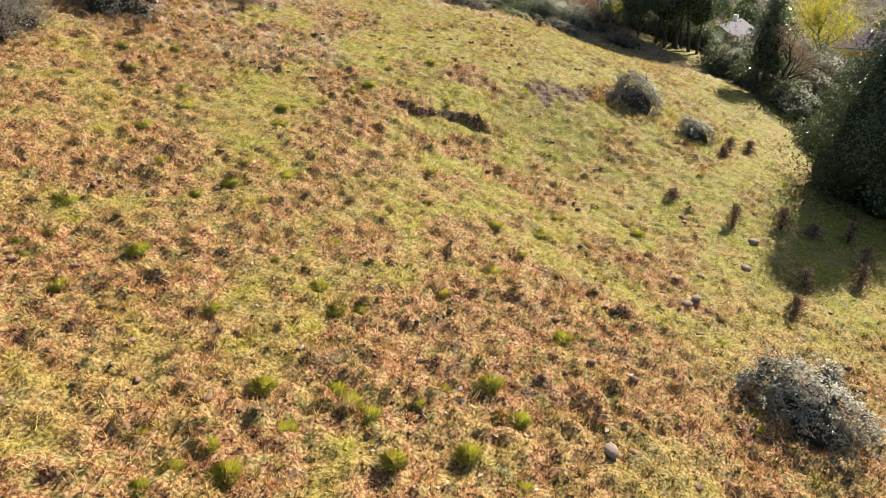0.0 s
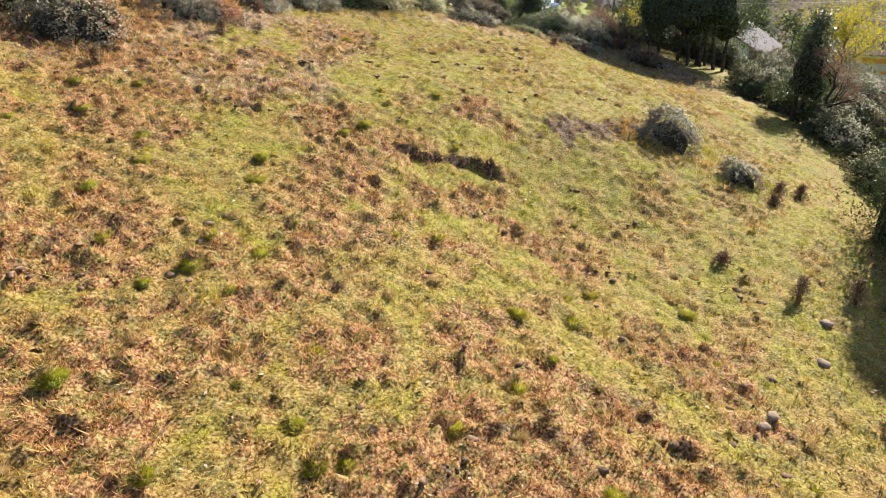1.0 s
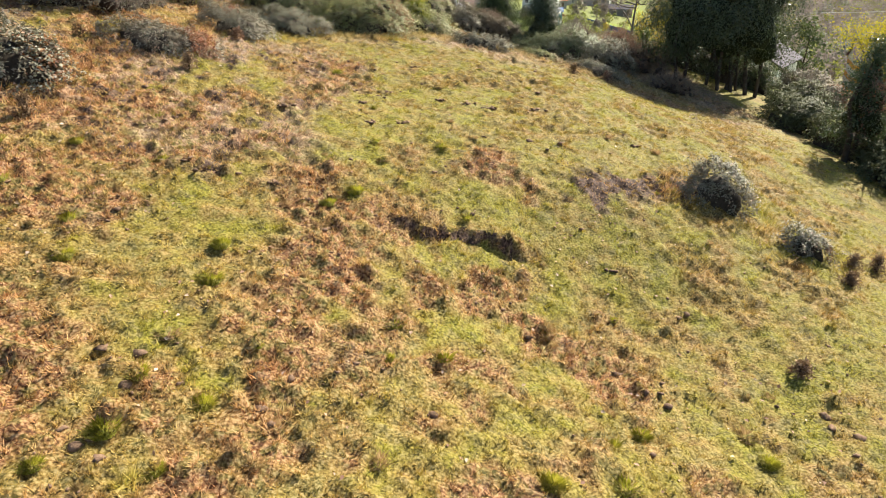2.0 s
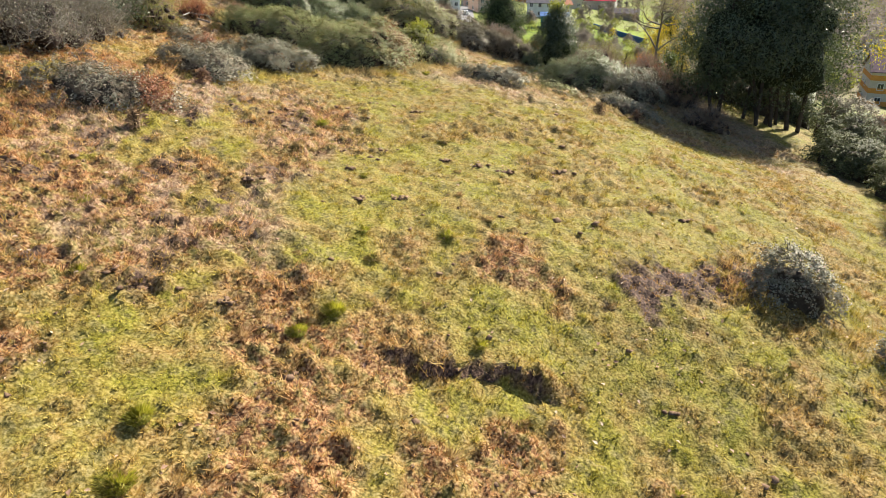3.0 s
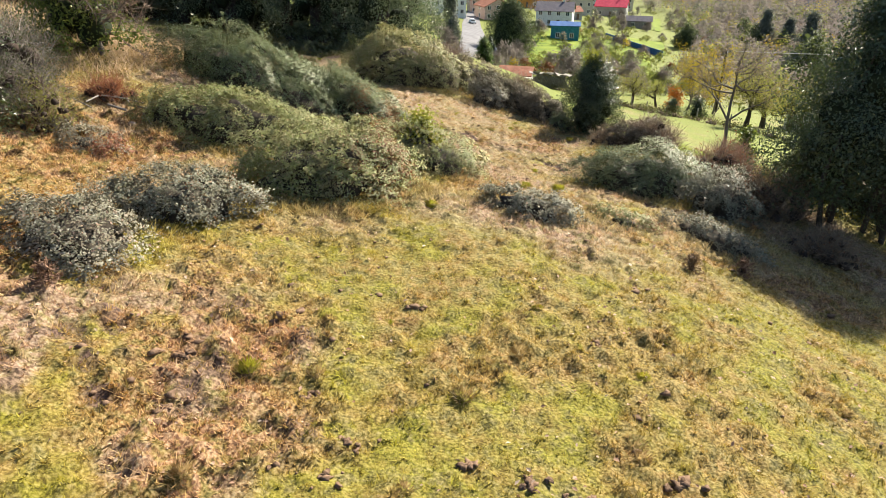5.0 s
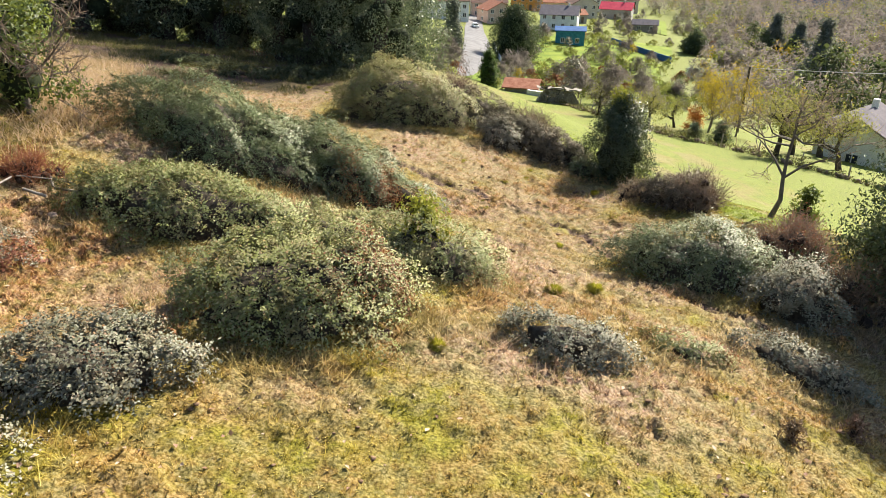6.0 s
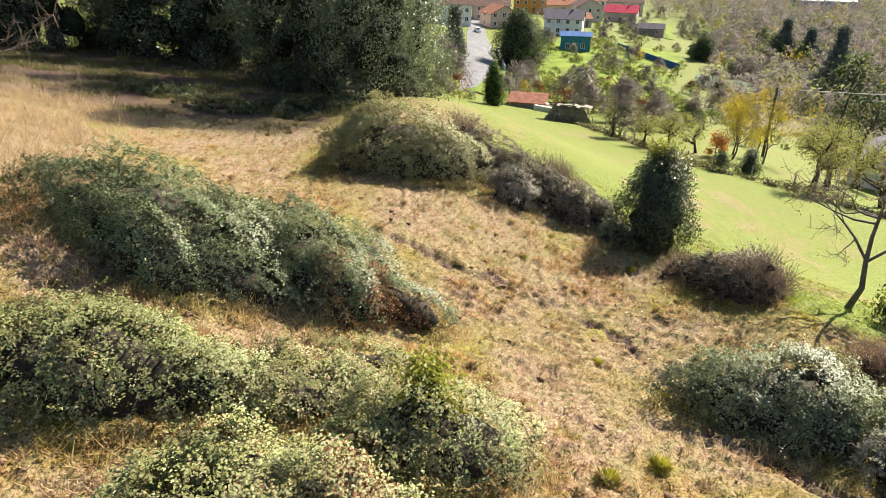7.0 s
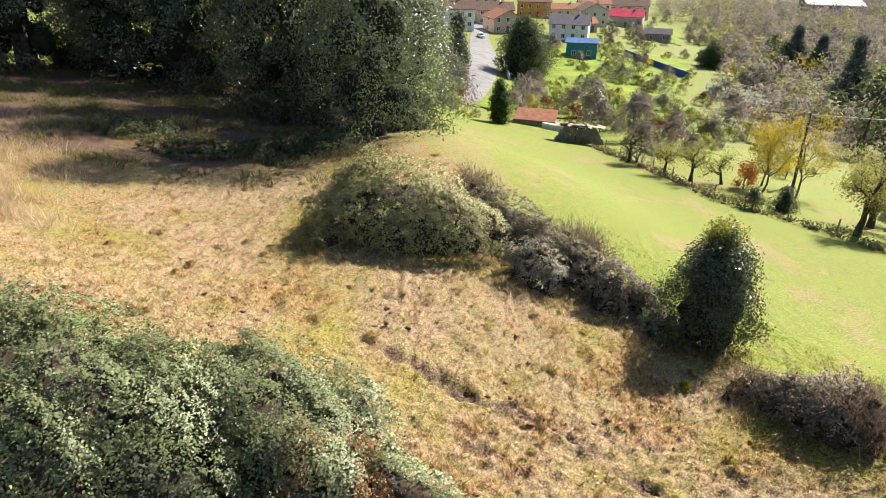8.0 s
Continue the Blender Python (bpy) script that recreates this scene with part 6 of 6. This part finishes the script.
def wood_stack():
    gen = np.random.default_rng(131)
    x, y = 12.6, 124.0
    top = thing("wood_stack", x, y, at(x, y, 0.05), "weathered stack of logs under rough boards", "wood stack")
    log = mesh_of("log", *join([tube([[0, -0.5, 0], [0, 0.5, 0]], [0.15, 0.14], 8), tube([[0, -0.5, 0], [0, -0.52, 0]], [0.15, 0.01], 8)]), WEATHERED)
    for r in range(7):
        for k in range(18 - r):
            ob = part("log", log, top)
            q, px = gen.uniform(0.8, 1.15), (k - 8.5) * 0.32 + 0.16 * r
            ob.location, ob.scale = (px, gen.normal(0, 0.08), 0.15 + r * 0.26 + at(x + px, y) - at(x, y)), (q, 1, q)
            ob.rotation_euler = (0, 0, gen.normal(0, 0.12))
    for k in range(9):
        px = (k - 4) * 0.62
        ob = part("board", bevelled("board", [(-0.5, 0.5, -0.8, 0.8, -0.03, 0.03)], WEATHERED, 0.01), top)
        ob.location, ob.rotation_euler = (px, gen.normal(0, 0.15), 2.02 + gen.normal(0, 0.05) + at(x + px, y) - at(x, y)), (gen.normal(0, 0.15), gen.normal(0, 0.15), gen.normal(0, 0.3))


wood_stack()


def parked_car(x, y, turn, label):
    top = thing("car", x, y, at(x, y) + 0.14, label, "car", "", turn)
    paint = plain_material("white_paint", (0.7, 0.7, 0.7), (0.78, 0.78, 0.78), 0.5, 0.3, 0.0)
    rubber = plain_material("tyre_rubber", (0.02, 0.02, 0.02), (0.04, 0.04, 0.04), 4.0, 0.8, 0.1)
    part("body", bevelled("body", [(-0.85, 0.85, -2.0, 2.0, 0.28, 0.85)], paint, 0.12), top)
    part("cabin", bevelled("cabin", [(-0.74, 0.74, -1.1, 1.5, 0.84, 1.42)], paint, 0.18), top)
    part("windscreen", bevelled("windscreen", [(-0.62, 0.62, -1.13, -1.09, 0.95, 1.3)], GLASS, 0), top)
    for sx in (-0.8, 0.8):
        for sy in (-1.25, 1.25):
            part("wheel", mesh_of("wheel", *tube([[sx - 0.1, sy, 0.3], [sx - 0.1, sy, 0.3001], [sx + 0.1, sy, 0.3], [sx + 0.1, sy, 0.3001]], [0.02, 0.31, 0.31, 0.02], 12), rubber), top)
        part("headlight", bevelled("headlight", [(sx * 0.8 - 0.14, sx * 0.8 + 0.14, -2.03, -1.98, 0.55, 0.7)], WHITE_WALL, 0.02), top)


parked_car(5.2, 262, 8, "white car parked on the hamlet lane")


# ---- valley trees and shrubs ----
def far_shrub(leaf, label, height, wide, seed, count, size, twiggy=False, name="shrub", category="bush", conifer=False, core=False):
    """A shrub or tree to be seen from afar: stems and an uneven crown."""
    gen = np.random.default_rng(seed)
    top = thing(name, 0, -500, 0, label, category, "valley trees and shrubs")
    trunk, wood, tips = branchy(gen, height * 0.9, 0.02 * height, 0.6, 1, 0.1, 5, 0.8, 3)
    part("trunk", mesh_of("trunk", *join([trunk] + wood), BARK if not twiggy else GREY_BARK), top)
    if conifer:
        p, out = crown_points(gen, 0.04 * height, height, wide / 2, wide / 2, count // 25, 25, 0.92, 0.05 * height, 0.5)
        v = leaves(p, out, size, size * 0.35, gen, 0.5, 0.5)
    else:
        p, out = crown_points(gen, 0.06 * height, height, wide / 2, wide / 2, count // 20, 20, 0.2, 0.09 * height, 0.2)
        v = leaves(p, out + [0, 0, 0.5], size, size * (0.03 if twiggy else 0.6), gen)
    part("crown", leafy_mesh("crown", [soften(v, out + np.array([0, 0, 0.4]), 0.6 if not twiggy else 0.8)], leaf), top)
    return top


BARE, GREENS = "leafless brown shrub in the valley", "olive-green shrub in the valley"
# twig and conifer colours here are paled and greyed to paint in haze
VALLEY_TWIGS = leaf_material("valley_twigs", [(0, (0.16, 0.142, 0.135)), (0.5, (0.25, 0.222, 0.21)), (1, (0.34, 0.305, 0.285))], 0.8, 0.45, 0.2, (0.34, 0.29, 0.26))
WOOD_TWIGS = leaf_material("far_wood_twigs", [(0, (0.19, 0.172, 0.165)), (0.5, (0.265, 0.24, 0.228)), (0.85, (0.33, 0.295, 0.265)), (1, (0.38, 0.31, 0.19))], 0.85, 0.45, 0.1, (0.24, 0.2, 0.17))
CONIFER = leaf_material("conifer_needles", [(0, (0.08, 0.095, 0.075)), (0.5, (0.14, 0.155, 0.125)), (1, (0.22, 0.235, 0.19))], 0.7, 0.25, 0.2, (0.2, 0.22, 0.14))
VALLEY_GREEN = leaf_material("valley_shrub_leaves", [(0, (0.10, 0.13, 0.025)), (0.5, (0.2, 0.225, 0.045)), (1, (0.32, 0.32, 0.09))], 0.65, 0.35, 0.2, (0.36, 0.38, 0.08))
KINDS = [
    far_shrub(VALLEY_TWIGS, BARE, 2.6, 3.8, 501, 640, 0.6, True, "bare_shrub"), far_shrub(VALLEY_TWIGS, BARE, 3.6, 4.0, 502, 640, 0.7, True, "bare_shrub"),
    far_shrub(RUSSET, "reddish-brown leafless shrub in the valley", 2.6, 4.0, 503, 440, 0.6, True, "bare_shrub"),
    far_shrub(VALLEY_GREEN, GREENS, 2.4, 5.0, 504, 560, 0.3), far_shrub(VALLEY_GREEN, GREENS, 3.2, 5.0, 505, 600, 0.32),
    far_shrub(LAUREL, "bright green shrub in the valley", 2.2, 3.0, 506, 340, 0.3),
    far_shrub(YELLOW, "small tree with yellow autumn leaves in the valley", 5.0, 4.0, 507, 420, 0.36, name="small_tree", category="tree"),
    far_shrub(VALLEY_TWIGS, "tall leafless tree in the valley", 6.5, 5.0, 508, 600, 0.8, True, "bare_tree", "tree"),
    far_shrub(BRAMBLE_GREY, "grey-green tree in the valley wood", 5.5, 5.2, 509, 800, 0.4, False, "tree", "tree"),
    far_shrub(FAR_GREEN, "dark evergreen tree in the valley", 7.0, 5.5, 510, 900, 0.42, False, "evergreen_tree", "tree"),
]


def plant(kind, x, y, size=1.0, turn=0.0):
    ob = KINDS[kind]
    if "used" in ob:
        ob = copy_thing(ob, pose(x, y, at(x, y, 0.1), 0, 0, turn) @ Matrix.Scale(size, 4))
    else:
        ob["used"] = 1
        ob.matrix_basis = pose(x, y, at(x, y, 0.1), 0, 0, turn) @ Matrix.Scale(size, 4)


CLEAR = [(-5.2, 280, 11), (11.5, 307, 9), (28, 338, 9), (14.5, 286, 9), (42, 356, 9), (32.5, 274, 10), (32, 242, 8), (51, 331, 9), (66, 345, 9), (78, 393, 11), (60, 377, 8), (69, 303, 6), (56, 246, 12), (38, 190, 9), (78, 322, 9), (78, 300, 8), (63, 208, 9), (43.5, 101, 9), (89, 156, 12), (44, 302, 6), (9, 138, 5), (13.4, 128, 4), (4, 165, 5), (4, 185, 6), (5, 205, 8), (5, 225, 8), (5, 250, 8), (5, 270, 7), (92, 235, 9), (46, 165, 8)]
plant(9, 95, 258, 1.2, 80), plant(9, 62, 152, 1.5, 20), plant(9, 70, 150, 1.4, 120), plant(9, 30.4, 131, 0.45, 5), plant(1, 16.5, 112.5, 1.1, 30), plant(9, 71, 250, 0.9, 60)
evergreen("cypress", 3.6, 131.5, 5.6, 1.5, 1.5, CYPRESS_LEAVES, "rounded dark cypress beside a shed", 1, 0.0, 143, 170, 40, 0.2, 0.15, sigma=0.22, low=0.2, dense=0.45)
for k, (x, y, h, r, label) in enumerate([(82, 195, 17, 6.4, "tall pointed blue-green conifer in the valley"), (100, 262, 13, 5.4, "tall pointed blue-green conifer in the valley"), (106, 258, 11, 5.0, "dark conifer among bare valley trees"), (-1.8, 193, 11, 2.2, "narrow ivy-clad tree beside the lane")]):
    evergreen("conifer", x, y, h, r, r, CONIFER, label, 1, 0.03, 144 + k, 300, 26, 0.5, 0.85, sigma=0.5, low=0.3, dense=0.3)
evergreen("evergreen_tree", 13.2, 206, 12.8, 5.9, 5.6, FAR_GREEN, "large dark round evergreen beside the lane", 1, 0.02, 141, 420, 36, 0.4, 0.0, sigma=0.7, low=0.12, dense=0.4)
evergreen("evergreen_tree", 72.5, 252, 6.5, 4.0, 4.0, FAR_GREEN, "rounded dark tree beside a hut", 1, 0.02, 142, 200, 40, 0.4, 0.0, sigma=0.5, low=0.12, dense=0.4)
for k, (x, y, s, kind) in enumerate([(-1.5, 152, 1.2, 1), (-3.0, 160, 1.3, 0), (-2.5, 168, 1.3, 1), (-4.5, 176, 1.4, 1), (-1.2, 144, 1.0, 2), (0.8, 134, 0.6, 5), (-2.5, 138, 0.9, 3), (-3.5, 128, 0.8, 0), (-1.0, 124, 0.6, 3), (5.4, 141, 0.7, 3), (6.2, 146, 1.0, 0), (8.0, 152, 1.2, 1), (11, 146, 1.1, 2), (14, 138, 1.1, 2), (17, 134, 1.2, 0), (20, 128, 1.2, 1), (22, 120, 1.0, 0), (10, 160, 1.2, 0), (14, 154, 1.2, 3), (18, 148, 1.2, 2), (23, 140, 1.2, 1), (26, 132, 1.1, 0), (27, 124, 0.9, 3), (12, 172, 1.2, 1), (16, 166, 1.1, 3)]):
    plant(kind, x, y, s, 47 * k)
gen = np.random.default_rng(139)
for k in range(105):
    y = gen.uniform(138, 262)
    x = gen.uniform(np.interp(y, [138, 170, 262], [12, 12, 16]), 0.36 * (y - 45) + 4)
    if any((x - a) ** 2 + (y - b) ** 2 < (0.75 * r) ** 2 for a, b, r in CLEAR):
        continue
    plant(int(gen.choice([3, 4, 5, 0, 2], p=[0.36, 0.26, 0.12, 0.18, 0.08])), x, y, gen.uniform(0.6, 1.15), gen.uniform(0, 360))
for k in range(60):
    y = gen.uniform(258, 400)
    x = gen.uniform(0.17, 0.42) * (y - 45)
    if any((x - a) ** 2 + (y - b) ** 2 < r * r for a, b, r in CLEAR):
        continue
    plant(int(gen.choice([3, 4, 1, 7, 8, 6], p=[0.25, 0.2, 0.2, 0.15, 0.15, 0.05])), x, y, gen.uniform(0.7, 1.4), gen.uniform(0, 360))
gen = np.random.default_rng(140)
placed = 0
while placed < 270:
    y = 104 + 235 * gen.random() ** 0.8
    x = gen.uniform(1.5, 0.68 * (y - 42) + 4)
    if any((x - a) ** 2 + (y - b) ** 2 < r * r for a, b, r in CLEAR) or x < np.interp(y, [100, 120, 128, 150, 170, 400], [22, 16, 15, 7, 8, 10]) or (x < 44 and y < 112 and x < 34):
        continue
    wood = smooth(60, 80, x - 0.1 * (y - 200)) if y > 120 else 0.3
    if gen.random() > 0.4 + 0.35 * (value_noise(np.array([x / 16]), np.array([y / 16]), 77)[0] > 0.45) + 0.25 * wood:
        continue
    weights = np.array([2.6, 2, 1.8 if y < 200 else 0.4, 4, 3, 2.6, 0.7, 1.0, 0.8, 0.3]) * (1 - wood) + np.array([2, 4, 0.3, 1.5, 1.5, 0.2, 0.5, 6, 4, 0.5]) * wood
    plant(int(gen.choice(10, p=weights / weights.sum())), x, y, gen.uniform(0.6, 1.15), gen.uniform(0, 360))
    placed += 1


def far_wood():
    """Woods across the valley floor, too many trees to count."""
    gen = np.random.default_rng(150)
    for name, leaf, n, per, long, wide in (("far_wood", WOOD_TWIGS, 1500, 70, 1.0, 0.24), ("far_green_wood", VALLEY_GREEN, 420, 60, 0.8, 0.42), ("far_dark_wood", CONIFER, 110, 90, 0.9, 0.45), ("far_yellow_wood", YELLOW, 70, 60, 0.7, 0.4)):
        y = 165 + 290 * gen.random(n) ** 0.8
        x = (np.interp(y, [165, 330, 420], [0.41, 0.36, 0.27]) + gen.random(n) * np.interp(y, [165, 330, 420], [0.35, 0.40, 0.49])) * (y - 45) + gen.normal(0, 4, n)
        keep = np.ones(n, bool)
        for a, b, r in ((92, 235, 11), (89, 154, 14), (62, 152, 8), (78, 330, 12), (77, 262, 7), (82, 195, 8), (78, 393, 12), (63, 208, 11), (66, 345, 12), (60, 377, 10)):
            keep &= (x - a) ** 2 + (y - b) ** 2 > r * r
        x, y = x[keep], y[keep]
        h = gen.uniform(3.5, 7.5, len(x)) * (1 + 0.6 * smooth(250, 400, y))
        r = h * gen.uniform(0.28, 0.42, len(x))
        c = np.stack([x, y, land(x, y) + 0.55 * h], -1)
        d = gen.normal(size=(len(x), per, 3))
        d /= np.linalg.norm(d, axis=2, keepdims=True)
        lump = 0.75 + 0.4 * value_noise(d[..., 0] * 2 + x[:, None], d[..., 1] * 2 + d[..., 2] * 2 + y[:, None], 4)
        p = c[:, None] + d * (lump * gen.uniform(0.6, 1.0, lump.shape))[..., None] * np.stack([r, r, 0.5 * h], -1)[:, None]
        out = (d + [0, 0, 0.35]).reshape(-1, 3)
        v = leaves(p.reshape(-1, 3), out, long, wide, gen)
        tagged(part(name, leafy_mesh(name, [soften(v, out, 0.75)], leaf)), "distant mixed woodland in autumn on the valley floor", "woodland", kind="stuff")


far_wood()


def warehouse(x, y, w, d, h, wall, label, turn):
    top = thing("warehouse", x, y, at(x, y, 0.5), label, "warehouse", "distant industrial buildings", turn)
    part("wall", bevelled("wall", [(-w / 2, w / 2, -d / 2, d / 2, -1, h)], wall, 0.1), top)
    part("roof", mesh_of("roof", *join(roof_slabs(w, d, h, 1.6, True, 0.6, 0.3)), PALE_ROOF, flat=True), top)
    for k in range(int(w // 9)):
        part("loading_door", bevelled("loading_door", [(-2.2, 2.2, -0.1, 0.05, 0.2, 4.2)], BLUE_SHEET, 0.02), top).location = (-w / 2 + 4.5 + 9 * k, -d / 2 - 0.02, 0.5)


PALE_ROOF = plain_material("pale_metal_roof", (0.6, 0.6, 0.62), (0.75, 0.75, 0.76), 0.2, 0.5, 0.1, 2.0)
warehouse(225, 445, 46, 22, 8, WHITE_WALL, "long white industrial hall far across the valley", -14)
warehouse(290, 465, 60, 24, 8, WHITE_WALL, "long white industrial hall far across the valley", -20)
warehouse(186, 418, 26, 18, 7, BLUE_SHEET, "blue industrial hall far across the valley", -10)
warehouse(355, 480, 60, 24, 9, CREAM, "pale industrial hall far across the valley", -25)
